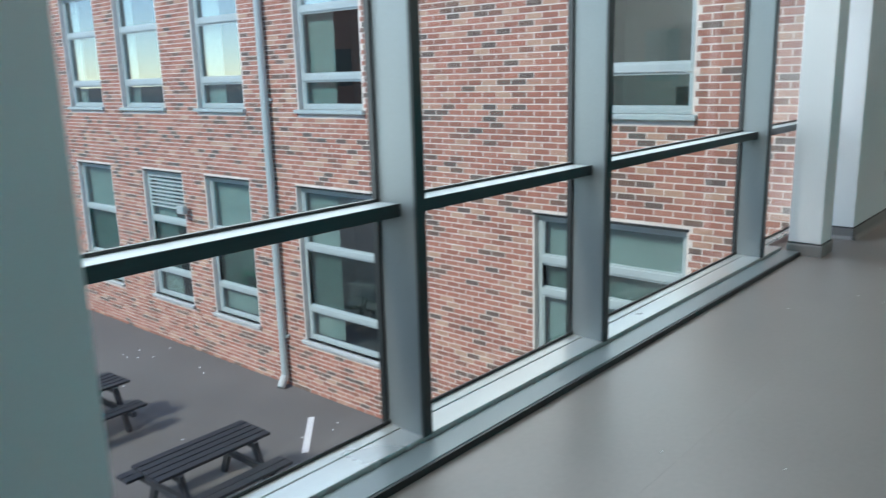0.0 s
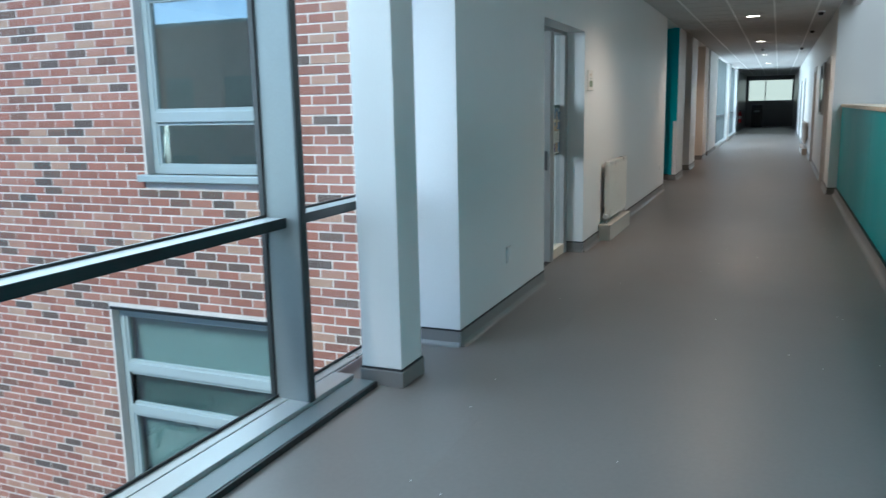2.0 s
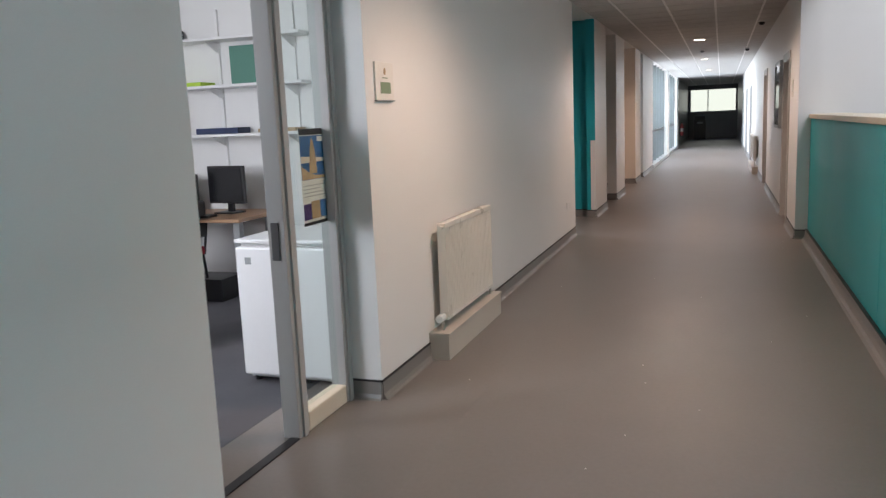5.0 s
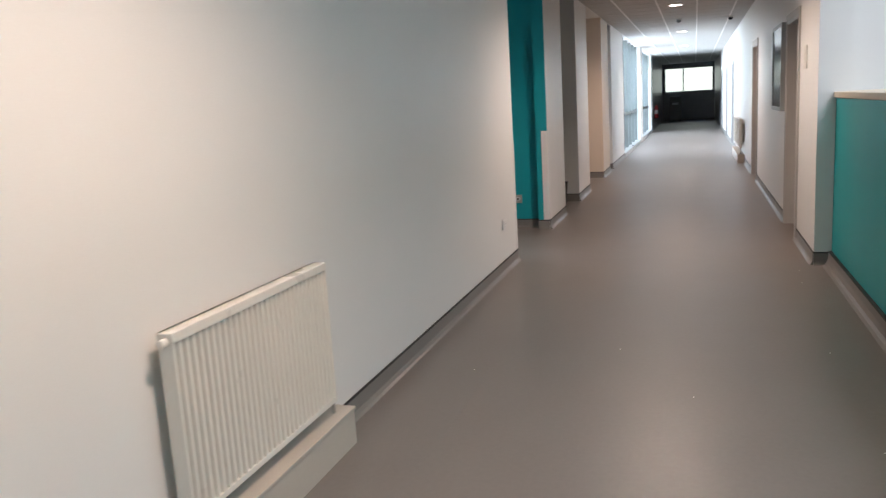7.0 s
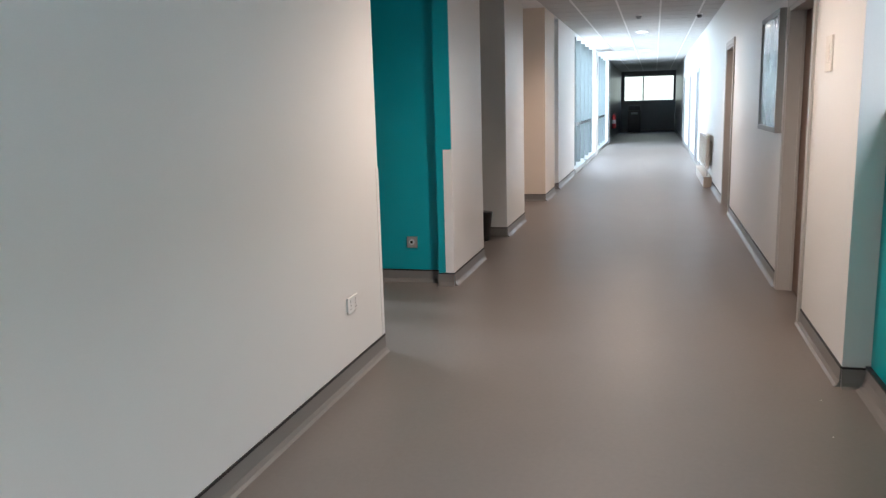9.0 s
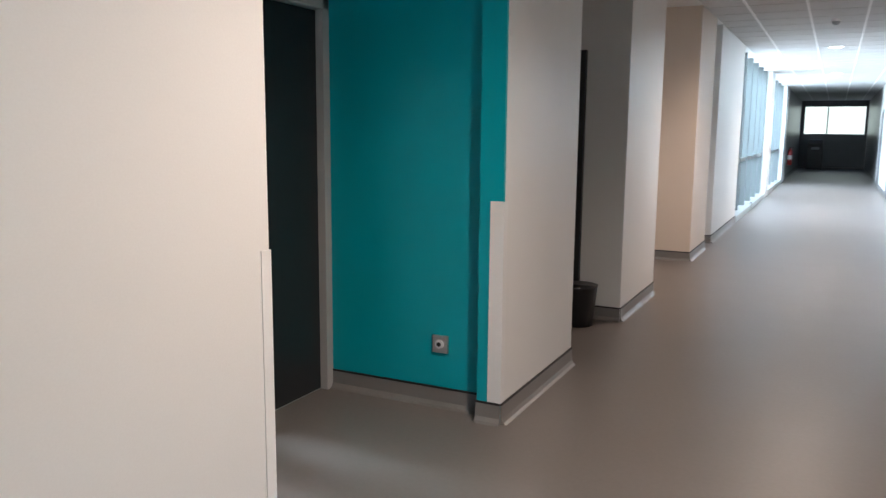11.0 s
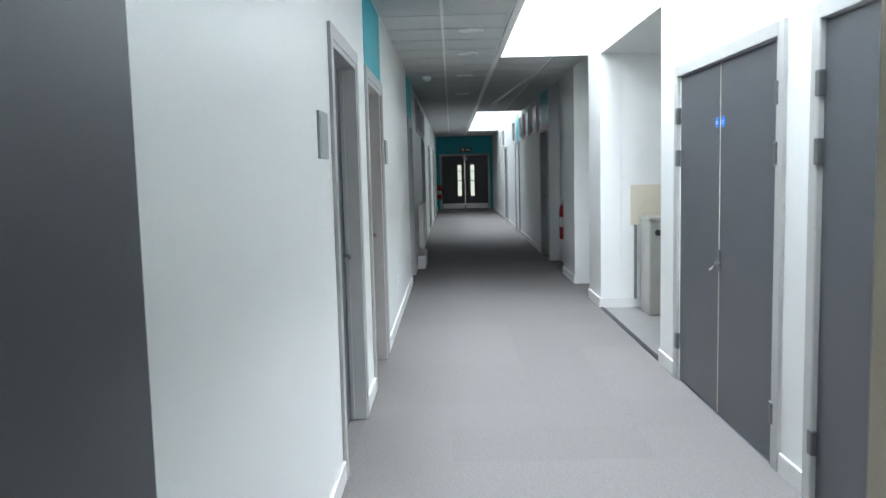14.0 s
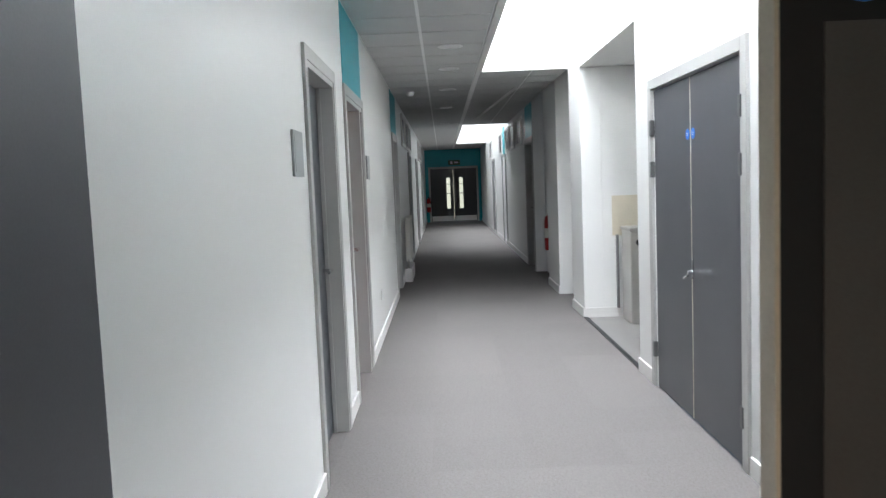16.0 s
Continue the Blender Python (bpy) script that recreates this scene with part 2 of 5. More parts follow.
# ---- plan ----
XL, XR = -0.805, 1.73            # corridor walls
XD = -1.95                       # double doorway across the recess
Y2L, Y2R = 17.595, 19.69         # second corridor's walls
YF = 9.09                        # brick facade
TOP = 3.3

# ---- floors and ground ----
struct("ground", boxes((-900, 900, -900, 900, -4.3, -3.8)), TARMAC, "dark grey tarmac courtyard with pale specks", "ground")
struct("floor", boxes((-1.3, 2.0, -4, 17.6, -0.3, 0), (XD, XR + 0.24, 17.6, 19.75, -0.3, 0), (-1.95, XR + 0.24, 19.75, 53.2, -0.3, 0)), VINYL,
       "grey-brown speckled vinyl floor with soft sheen", "floor")
struct("floor_office", boxes((-6.2, -1.305, 9.4, 14.3, -0.3, -0.002)), mat("office_carpet", (0.1, 0.1, 0.11), 0.95, 0.1, 3, 300, 0.4), "dark grey office carpet", "floor")
carpet = struct("floor_carpet", boxes((-31, XD - 0.002, 17.5, 19.7, -0.3, -0.003), (-14.7, -9.27, 19.7, 20.3, -0.3, 0.0)), CARPET, "mottled light grey corridor carpet", "floor")
struct("floor_alcove", boxes((-9.26, -6.92, 19.704, 21.2, -0.3, 0.0)), COVE, "grey vinyl alcove floor", "floor")
struct("trim", boxes((-9.26, -6.92, 19.68, 19.72, 0.0, 0.008)), BLACKLINE, "dark floor threshold strip", "threshold")
struct("trim", boxes((XD - 0.02, XD + 0.02, 17.81, 19.55, 0, 0.006)), SILLMETAL, "metal door threshold strip", "threshold")
# welded seams
struct("trim", boxes((-0.302, -0.298, -3, 17.6, -0.01, 0.0005), (0.7, 0.704, 17.7, 40, -0.01, 0.0005)), VINYL, "welded vinyl floor seam", "seam")

# ---- corridor walls ----
WT = 0.3
struct("wall_west_a", boxes((XL - 0.5, XL, 8.28, 10.2, 0, TOP), (XL - WT, XL, 10.2, 11.65, 2.18, TOP), (XL - WT, XL, 11.65, 17.5, 0, TOP), (XL - 0.17, XL, 17.5, 17.73, 0, TOP)), WHITE,
       "smooth white painted corridor wall", "wall")
struct("wall_recess_near", boxes((XD, XL - 0.172, 17.45, 17.6, 0, TOP)), WHITE, "white recess side wall", "wall")
struct("wall_recess_teal", boxes((XD, XL - 0.166, 19.6, 19.9, 0, TOP), (XL - 0.166, XL - 0.13, 19.6, 19.61, 0, TOP)), TEAL, "teal painted recess wall", "wall")
struct("wall_pier_teal", boxes((XL - 0.13, XL - 0.004, 19.5, 19.602, 0, TOP)), TEAL, "teal painted pier face", "wall")
struct("wall_west_b", boxes((XL - 0.004, XL, 19.52, 20.68, 0, TOP), (XL - 0.165, XL - 0.004, 19.612, 20.68, 0, TOP)), WHITE, "smooth white painted wall pier", "wall")
struct("wall_west_c", boxes((XL - 0.6, XL, 21.95, 23.19, 0, TOP)), WHITE, "white wall pier", "wall")
# the downlight's peach tint is put into this pier's colour
struct("wall_west_d", boxes((XL - 0.9, XL, 25.2, 26.35, 0, TOP)), mat("lamp_warmed_paint", (0.75, 0.66, 0.56), 0.5, 0.02, 1.5, 150, 0.02), "white wall pier with warm lamplight in its colour", "wall")
struct("wall_west_e", boxes((XL - 0.45, XL, 26.9, 29.7, 0, TOP)), WHITE, "white wall beside the windows", "wall")
struct("wall_west_back", boxes((-1.95, -1.75, 20.65, 20.76, 0, TOP), (-1.95, -1.75, 21.86, 22.2, 0, TOP), (-1.95, -1.75, 20.76, 21.86, 2.1, TOP), (-3.4, -3.2, 20.7, 22.6, 0, TOP), (-2.0, -1.8, 23.0, 27.0, 0, TOP), (-3.2, -1.405, 22.2, 22.4, 0, TOP), (-3.2, -1.2, 20.45, 20.65, 0, TOP)), WHITE, "white recess back wall", "wall")
struct("wall_west_piers", boxes((XL - 0.4, XL + 0.03, 35.3, 36.3, 0, TOP), (XL - 0.4, XL + 0.03, 41.3, 42.6, 0, TOP)), WHITE, "white piers between windows", "wall")
# no ceiling light burns along here: the shade is put into the wall colour
struct("wall_west_f", boxes((XL - 0.3, XL, 42.6, 53, 0, TOP)), UNLITWALL_BOARD, "corridor wall with its unlit shade in the grey", "wall")
struct("wall_east", boxes((XR, XR + 0.25, 17.56, 18.8, 0, TOP), (XR, XR + 0.25, 18.8, 19.75, 2.12, TOP), (XR, XR + 0.25, 19.75, 24.0, 0, TOP), (XR, XR + 0.25, 24.0, 25.0, 2.15, TOP),
       (XR, XR + 0.25, 25.0, 42.6, 0, TOP)), WHITE, "white corridor wall with doorways", "wall")
# east side of the unlit stretch, darkened by colour as well
struct("wall_east_far", boxes((XR + 0.002, XR + 0.25, 42.6, 53, 0, TOP)), UNLITWALL_BOARD, "corridor wall with its unlit shade in the grey", "wall")
struct("wall_north", boxes((XL, XR, 53, 53.3, 0, 1.4), (XL, XR, 53, 53.3, 2.6, TOP), (XL, XL + 0.15, 53, 53.3, 1.4, 2.6), (XR - 0.1, XR, 53, 53.3, 1.4, 2.6)), UNLITWALL_BOARD, "grey end wall below a window", "wall")
struct("backdrop", boxes((-6, 7, 60, 60.1, -2, 7)), glow("garden_glow", (0.85, 0.97, 0.8), 0.3), "bright green garden beyond the window", "backdrop")
struct("window_end", boxes((XL + 0.15, XR - 0.1, 53.1, 53.14, 1.4, 1.46), (0.2, 0.25, 53.1, 53.14, 1.46, 2.6)), ALU, "grey end window frame", "window")
# lobby side, beyond the low wall
struct("wall_lobby_north", boxes((XR + 0.252, 2.78, 17.6, 17.8, -4, 5.5), (2.78, 4.4, 17.6, 17.8, -4, 1.4), (2.78, 4.4, 17.6, 17.8, 2.28, 5.5), (4.4, 7, 17.6, 17.8, -4, 5.5)), WHITE, "pale grey lobby wall", "wall")
struct("wall_lobby_east", boxes((7, 7.2, -4, 17.6, -4, 5.5), (2.0, 7, -4.2, -4, -4, 5.5), (-1.6, 2.0, -4.2, -4, -0.3, 5.5)), WHITE, "pale lobby wall", "wall")
struct("floor_lobby", boxes((2.0, 7, -4, 17.6, -3.9, -3.7)), VINYL, "lower lobby floor", "floor")
struct("wall_hall_north", boxes((2, 8, 24, 24.2, -1, 5.5), (8, 8.2, 17.8, 24, -1, 5.5), (XR + 0.26, 1.99, 19.9, 24, -1, 5.5)), mat("hall_paint", (0.5, 0.5, 0.5), 0.7, 0.03, 1, 100, 0.02), "grey hall wall", "wall")
struct("ceiling_lobby", boxes((2.0, 8.2, -4.2, 24.2, 5.5, 5.7), (1.9, 2.0, -4.2, 17.6, 2.86, 5.6)), WHITE, "white lobby ceiling", "ceiling")

low = tagged(new("low_wall"), kind="structure")
struct("low_wall_core", boxes((1.875, 2.12, -4, 17.597, 0, 1.36)), FRAMEGREY, "low balustrade wall core", "low wall")
for k in range(5):
    y0 = 17.595 - 4.3 * (k + 1)
    p = part("panel", boxes((1.863, 1.875, max(y0, -3.9) + 0.004, y0 + 4.296, 0.11, 1.355)), TEALGLOSS, low)
part("capping", boxes((1.845, 2.2, -4, 17.595, 1.36, 1.405), bevel=0.006), CREAM, low, "pale timber capping")
tagged(low, "glossy teal panelled balustrade wall with pale capping", "low wall")

# cross wall and shell of the second corridor
struct("wall_c2_south", boxes((-4.83, XD - 0.06, 17.3, Y2L, 0, TOP), (-5.73, -4.83, 17.3, Y2L, 2.1, TOP), (-6.34, -5.73, 17.3, Y2L, 0, TOP),
       (-7.38, -6.34, 17.3, Y2L, 2.1, TOP), (-11.3, -7.38, 17.3, Y2L, 0, TOP), (-12.2, -11.3, 17.3, Y2L, 2.1, TOP), (-31, -12.2, 17.3, Y2L, 0, TOP)), WHITE,
       "cool white corridor wall with doors", "wall")
struct("wall_c2_north", boxes((-2.45, XD - 0.06, Y2R, 19.9, 0, 4.2), (-4.42, -2.45, Y2R, 19.9, 2.06, 4.2), (-4.82, -4.42, Y2R, 19.9, 0, 4.2), (-6.43, -4.82, Y2R, 19.9, 2.06, 4.2),
       (-6.92, -6.43, Y2R, 19.9, 0, 4.2), (-9.26, -6.92, Y2R, 19.9, 2.62, 4.2), (-9.95, -9.26, Y2R, 19.9, 0, 4.2), (-12.0, -11.0, Y2R, 19.9, 0, TOP), (-14.6, -13.6, Y2R, 19.9, 2.1, TOP), (-31, -14.6, Y2R, 19.9, 0, 4.2)), WHITE,
       "white corridor wall with cupboard doors", "wall")
struct("wall_c2_recess", boxes((-11.0, -9.95, 19.9, 20.05, 0, TOP), (-13.5, -12.05, 19.86, 20.3, 0, TOP), (-13.6, -13.54, 19.69, 20.1, 0, TOP), (-12.0, -11.9, 19.9, 20.1, 0, TOP), (-9.4, -9.262, 19.902, 21.2, 0, TOP), (-9.4, -6.7, 21.2, 21.3, 0, TOP), (-6.918, -6.75, 19.902, 21.2, 0, TOP)), WHITE, "white recessed wall", "wall")
struct("wall_c2_end", boxes((-30.7, -30.5, Y2L, 17.72, 0, TOP), (-30.7, -30.5, 19.58, Y2R, 0, TOP), (-30.7, -30.5, 17.72, 19.58, 2.06, TOP)), TEAL, "dark teal end wall above double doors", "wall")
struct("wall_lintel", boxes((XD - 0.06, XD + 0.06, 17.605, 19.598, 2.16, TOP), (XD - 0.06, XD - 0.002, 17.45, 17.595, 0, TOP), (XD - 0.06, XD - 0.002, 19.6, 19.9, 0, TOP)), TEAL, "teal wall above the double doors", "wall")

# teal panels painted over the side doors
struct("trim", boxes((-7.45, -6.3, Y2L, Y2L + 0.004, 2.16, CEIL2), (-12.3, -11.2, Y2L, Y2L + 0.004, 2.16, CEIL2), (-14.6, -13.6, Y2R - 0.004, Y2R, 2.16, CEIL2), (-19.6, -19.0, Y2R - 0.004, Y2R, 2.0, CEIL2)), TEAL, "teal painted panel above a door", "wall panel")


def skirt(axis, at, a, b, side, h=0.1, mats=(None, None)):
    """Coved skirting with a dark cap line; side: +1 or -1, the way it faces."""
    s = side
    out = [(at + s * 0.001, 0.001), (at + s * 0.035, 0.001), (at + s * 0.02, 0.01), (at + s * 0.009, 0.03), (at + s * 0.006, h), (at + s * 0.001, h)]
    if axis == "y":
        ob = struct("baseboard", prism(out, "y", a, b), mats[0] or COVE, "grey coved vinyl skirting", "skirting")
        struct("trim", boxes((min(at, at + s * 0.008), max(at, at + s * 0.008), a, b, h, h + 0.01)), mats[1] or BLACKLINE, "thin black capping strip", "trim")
    else:
        ob = struct("baseboard", prism([(u, v) for u, v in out], "x", a, b), mats[0] or COVE, "grey coved vinyl skirting", "skirting")
        struct("trim", boxes((a, b, min(at, at + s * 0.008), max(at, at + s * 0.008), h, h + 0.01)), mats[1] or BLACKLINE, "thin black capping strip", "trim")
    return ob


for a, b in ((8.28, 10.2), (11.65, 12.4), (13.65, 17.73), (19.5, 20.68), (21.95, 23.19), (25.2, 26.35), (26.9, 29.7), (42.6, 53)):
    skirt("y", XL, a, b, 1)
for a, b in ((17.56, 18.76), (19.8, 23.95), (25.05, 53)):
    skirt("y", XR, a, b, -1)
struct("baseboard", prism([(1.862, 0.001), (1.79, 0.001), (1.81, 0.008), (1.826, 0.025), (1.836, 0.06), (1.84, 0.11), (1.862, 0.11)], "y", -4, 17.56), COVE, "wide grey coved vinyl skirting", "skirting")
struct("trim", boxes((1.838, 1.862, -4, 17.56, 0.11, 0.12)), BLACKLINE, "thin black capping strip", "trim")
for at, a, b, s in ((8.28, -1.3, XL, -1), (11.65, -1.02, XL, -1), (19.6, XD, -0.94, -1), (19.5, -0.94, XL, -1), (21.95, -1.12, XL, -1), (25.2, -1.7, XL, -1), (26.9, -1.25, XL, -1), (17.56, XR, 1.98, -1), (53, XL, XR, -1)):
    skirt("x", at, a, b, s)
W2 = mat("white_skirting", (0.7, 0.69, 0.67), 0.4, 0.02, 3, 150, 0)
for a, b in ((-4.76, -2.05), (-6.27, -5.8), (-11.22, -7.46), (-30.5, -12.3)):
    struct("baseboard", boxes((a, b, Y2L, Y2L + 0.016, 0, 0.1), bevel=0.003), W2, "white painted skirting board", "skirting")
for a, b in ((-2.38, -2.05), (-4.75, -4.49), (-6.92, -6.5), (-9.95, -9.26), (-12.0, -11.0), (-30.5, -14.7)):
    struct("baseboard", boxes((a, b, Y2R - 0.016, Y2R, 0, 0.1), bevel=0.003), W2, "white painted skirting board", "skirting")
struct("baseboard", boxes((-9.26, -9.244, Y2R, 21.2, 0, 0.1), (-9.24, -6.92, 21.184, 21.2, 0, 0.1)), W2, "white painted skirting board", "skirting")

# ---- ceilings ----
def tiles(x0, x1, y0, y1, z, ox, oy, size, gap=0.012):
    out = []
    i0, j0 = math.floor((x0 - ox) / size), math.floor((y0 - oy) / size)
    for i in range(i0, math.ceil((x1 - ox) / size)):
        for j in range(j0, math.ceil((y1 - oy) / size)):
            a, b, c, d = max(x0, ox + i * size), min(x1, ox + (i + 1) * size), max(y0, oy + j * size), min(y1, oy + (j + 1) * size)
            if b - a > 0.05 and d - c > 0.05:
                out.append((a + gap, b - gap, c + gap, d - gap, z - 0.004, z + 0.02))
    return boxes(*out)


struct("ceiling", tiles(XL, XR, 8.3, 53, CEIL, 0.23, 0.2, 0.6), TILE, "white suspended ceiling of square tiles", "ceiling")
struct("ceiling_bars", boxes(*[(0.23 + 0.6 * k - 0.014, 0.23 + 0.6 * k + 0.014, 8.3, 53, CEIL - 0.009, CEIL + 0.01) for k in range(-1, 3)]), TBAR, "white ceiling main bars", "ceiling")
struct("ceiling_c2_bars", boxes((-30.5, -2.1, 18.088, 18.112, CEIL2 - 0.009, CEIL2 + 0.01)), TBAR, "white ceiling main bar", "ceiling")
struct("ceiling_grid", boxes((XL, XR, 8.3, 53, CEIL + 0.002, CEIL + 0.05)), TBAR, "white ceiling grid", "ceiling")
# the ceiling beside the glazing is out of view, added to stop sky light
struct("ceiling_near", boxes((-1.3, 1.9, -4, 8.3, CEIL, CEIL + 0.1), (XD, XL, 17.5, 19.6, CEIL, CEIL + 0.1), (-3.4, XL, 19.9, 30, CEIL, CEIL + 0.1), (-6.2, -1.1, 9.4, 14.3, 2.8, 2.9), (-1.5, XL, 30, 53, CEIL, CEIL + 0.1)), WHITE, "white plaster ceiling", "ceiling")
# unseen slabs over the corridors, there to block the sky
struct("roof", boxes((-1.6, 1.9, -4.2, 53.3, TOP, TOP + 0.2), (-31, -1.6, 17.3, 18.7, TOP, TOP + 0.2), (-2.4, -1.6, 18.7, 19.9, TOP, TOP + 0.2), (-18.1, -10.0, 18.7, 20.3, TOP, TOP + 0.2), (-31, -26.4, 18.7, 19.9, TOP, TOP + 0.2), (-9.4, -6.7, 19.9, 21.3, 2.62, 2.7), (-3.5, -1.6, 19.9, 28, TOP, TOP + 0.2), (1.9, 2.0, 17.6, 53, TOP, TOP + .2)), WHITE, "unseen roof slab that shuts out sky light", "roof")
struct("ceiling_c2", tiles(-30.5, XD - 0.06, Y2L, 18.655, CEIL2, -6.3, 18.1, 0.6), TILE, "white suspended ceiling of square tiles", "ceiling")
struct("ceiling_c2_mid", tiles(-18.03, -9.97, 18.66, Y2R, CEIL2, -6.3, 18.1, 0.6), TILE, "white suspended ceiling of square tiles", "ceiling")
struct("ceiling_c2_end", tiles(-30.5, -26.47, 18.66, Y2R, CEIL2, -6.3, 18.1, 0.6), TILE, "white suspended ceiling of square tiles", "ceiling")
struct("ceiling_c2_start", boxes((-2.33, XD - 0.06, 18.66, Y2R, CEIL2, CEIL2 + 0.03)), WHITE, "white plaster ceiling", "ceiling")
struct("ceiling_c2_grid", boxes((-30.5, -2.4, Y2L, 18.655, CEIL2 + 0.002, CEIL2 + 0.05), (-18.03, -9.97, 18.66, Y2R, CEIL2 + 0.002, CEIL2 + 0.05), (-30.5, -26.47, 18.66, Y2R, CEIL2 + 0.002, CEIL2 + 0.05)), TBAR, "white ceiling grid", "ceiling")
for x0, x1 in ((-9.9, -2.4), (-26.4, -18.1)):
    struct("rooflight_shaft", boxes((x0, x1, 18.66, 18.72, CEIL2 - 0.01, 4.2), (x0 - 0.06, x0, 18.66, Y2R, CEIL2 - 0.01, 4.2), (x1, x1 + 0.06, 18.66, Y2R, CEIL2 - 0.01, 4.2)), WHITE, "white rooflight shaft", "rooflight")
    struct("backdrop", boxes((x0, x1, 18.66, 19.9, 4.2, 4.22)), SKYGLOW, "bright rooflight under open sky", "rooflight")


# ---- glazed screen ----
XG = -1.3
M_Y = (-2.2, 0.95, 3.335, 4.73, 7.05)
screen = thing("glazed_screen", "full-height glazed screen of dark grey aluminium bars", "window wall", at=(XG, 4, 0))
for y in M_Y:
    mu = part("mullion", boxes((XG - 0.03, XG + 0.178, y - 0.026, y + 0.026, 0.05, CEIL), bevel=0.003), ALU, screen)
    part("cover_cap", boxes((XG + 0.178, XG + 0.19, y - 0.026, y + 0.026, 0.05, CEIL), bevel=0.002), CAPDARK, mu, "near-black cover cap")
    part("gasket", boxes((XG - 0.032, XG - 0.004, y - 0.04, y + 0.04, 0.06, CEIL - 0.01)), ALUDARK, mu, "black rubber gasket")
spans = list(zip(M_Y, M_Y[1:])) + [(7.05, 8.3)]
for a, b in spans:
    tr = part("transom", boxes((XG - 0.03, XG + 0.1, a + 0.026, b - 0.026, 0.932, 0.978), bevel=0.003), ALULIGHT, screen)
    part("cover_cap", boxes((XG + 0.1, XG + 0.108, a + 0.026, b - 0.026, 0.93, 0.98), bevel=0.002), CAPDARK, tr, "near-black cover cap")
    part("gasket", boxes((XG - 0.02, XG - 0.002, a + 0.026, b - 0.026, 0.979, 0.99), (XG - 0.02, XG - 0.002, a + 0.026, b - 0.026, 0.92, 0.931)), ALUDARK, tr, "black rubber gasket")
    rail = part("bottom_rail", boxes((XG - 0.03, XG + 0.06, a + 0.026, b - 0.026, 0.045, 0.06), bevel=0.003), SILLMETAL, screen)
    part("gasket", boxes((XG - 0.004, XG + 0.004, a + 0.026, b - 0.026, 0.061, 0.075)), ALUDARK, rail, "black rubber gasket")
    for z0, z1 in ((0.06, 0.932), (0.978, CEIL)):
        g = part("pane", boxes((XG - 0.016, XG - 0.008, a + 0.03, b - 0.03, z0, z1)), GLASS, screen)
        g.visible_shadow = False
part("sill", boxes((XG + 0.06, -1.115, -4, 7.47, 0.0, 0.055), bevel=0.004), SILLMETAL, screen, "pale metal sill")
part("sill_step", boxes((-1.113, -0.985, -4, 7.47, 0.0, 0.034), bevel=0.003), ALU, screen, "grey lower sill step")
# black strip in place of the shadow along the sill step's edge
part("edge_shadow_strip", boxes((-0.985, -0.972, -4, 7.47, 0.0, 0.03)), ALUDARK, screen, "dark strip drawn as the sill's edge shadow")
struct("wall_screen_base", boxes((XG - 0.1, XG - 0.035, -4, YF, -4.2, -0.06), (XG - 0.2, XG + 0.05, -4, YF - 0.2, CEIL + 0.11, 4.2)), ALU, "pale outer wall below the glazing", "wall")


def column(y0, y1):
    c = thing("column", "square white painted column with grey coved base", "column", "columns along the glazing", at=(-0.95, (y0 + y1) / 2, 0))
    part("shaft", boxes((-1.075, -0.835, y0, y1, 0.1, CEIL), bevel=0.004), WHITE, c)
    part("base_cove", boxes((-1.085, -0.822, y0 - 0.012, y1 + 0.012, 0.0, 0.09), bevel=0.006), COVE, c, "grey vinyl cove")
    part("cap_strip", boxes((-1.08, -0.829, y0 - 0.006, y1 + 0.006, 0.09, 0.1)), BLACKLINE, c, "black capping strip")


column(7.5, 7.76)
column(1.7, 1.96)

# ---- far windows on the west side ----
for a, b in ((29.7, 35.3), (36.3, 41.3)):
    w = tagged(new("window_1"), "tall grey framed corridor window", "window", kind="structure")
    k = 5 if b - a > 5.2 else 4
    for i in range(k + 1):
        y = a + (b - a) * i / k
        part("mullion", boxes((-1.0, -0.88, y - 0.035, y + 0.035, 0.1, CEIL)), ALU, w)
    for i in range(k):
        y0, y1 = a + (b - a) * i / k + 0.035, a + (b - a) * (i + 1) / k - 0.035
        part("transom", boxes((-1.0, -0.9, y0, y1, 0.95, 1.02)), ALU, w)
        for z0, z1 in ((0.1, 0.95), (1.02, CEIL)):
            g = part("pane", boxes((-0.98, -0.97, y0, y1, z0, z1)), GLASS, w)
            g.visible_shadow = False
    part("window_sill", boxes((-1.05, -0.78, a, b, 0, 0.1), bevel=0.005), SILLMETAL, w)

# ---- brick building across the courtyard ----
UP = [(-19.3, -17.9), (-16.95, -15.45), (-14.6, -13.0), (-11.85, -10.45), (-9.0, -7.55), (-4.0, -2.6)]
LO = [(-19.3, -17.9), (-17.0, -15.45), (-14.1, -12.65), (-11.85, -10.5), (-9.2, -7.2), (-4.57, -2.6)]
HOLES = [(a, b, 0.97, 3.25) for a, b in UP] + [(a, b, -2.85, -0.27) for a, b in LO]
X0F, X1F, Z0F, Z1F = -22.0, -1.3, -3.8, 4.6


def facade_cells():
    xs = sorted({X0F, X1F, *[h[0] for h in HOLES], *[h[1] for h in HOLES]})
    zs = sorted({Z0F, Z1F, *[h[2] for h in HOLES], *[h[3] for h in HOLES]})
    for a, b in zip(xs, xs[1:]):
        for c, d in zip(zs, zs[1:]):
            mx, mz = (a + b) / 2, (c + d) / 2
            if not any(h[0] < mx < h[1] and h[2] < mz < h[3] for h in HOLES):
                yield (a, b, YF, YF + 0.3, c, d)


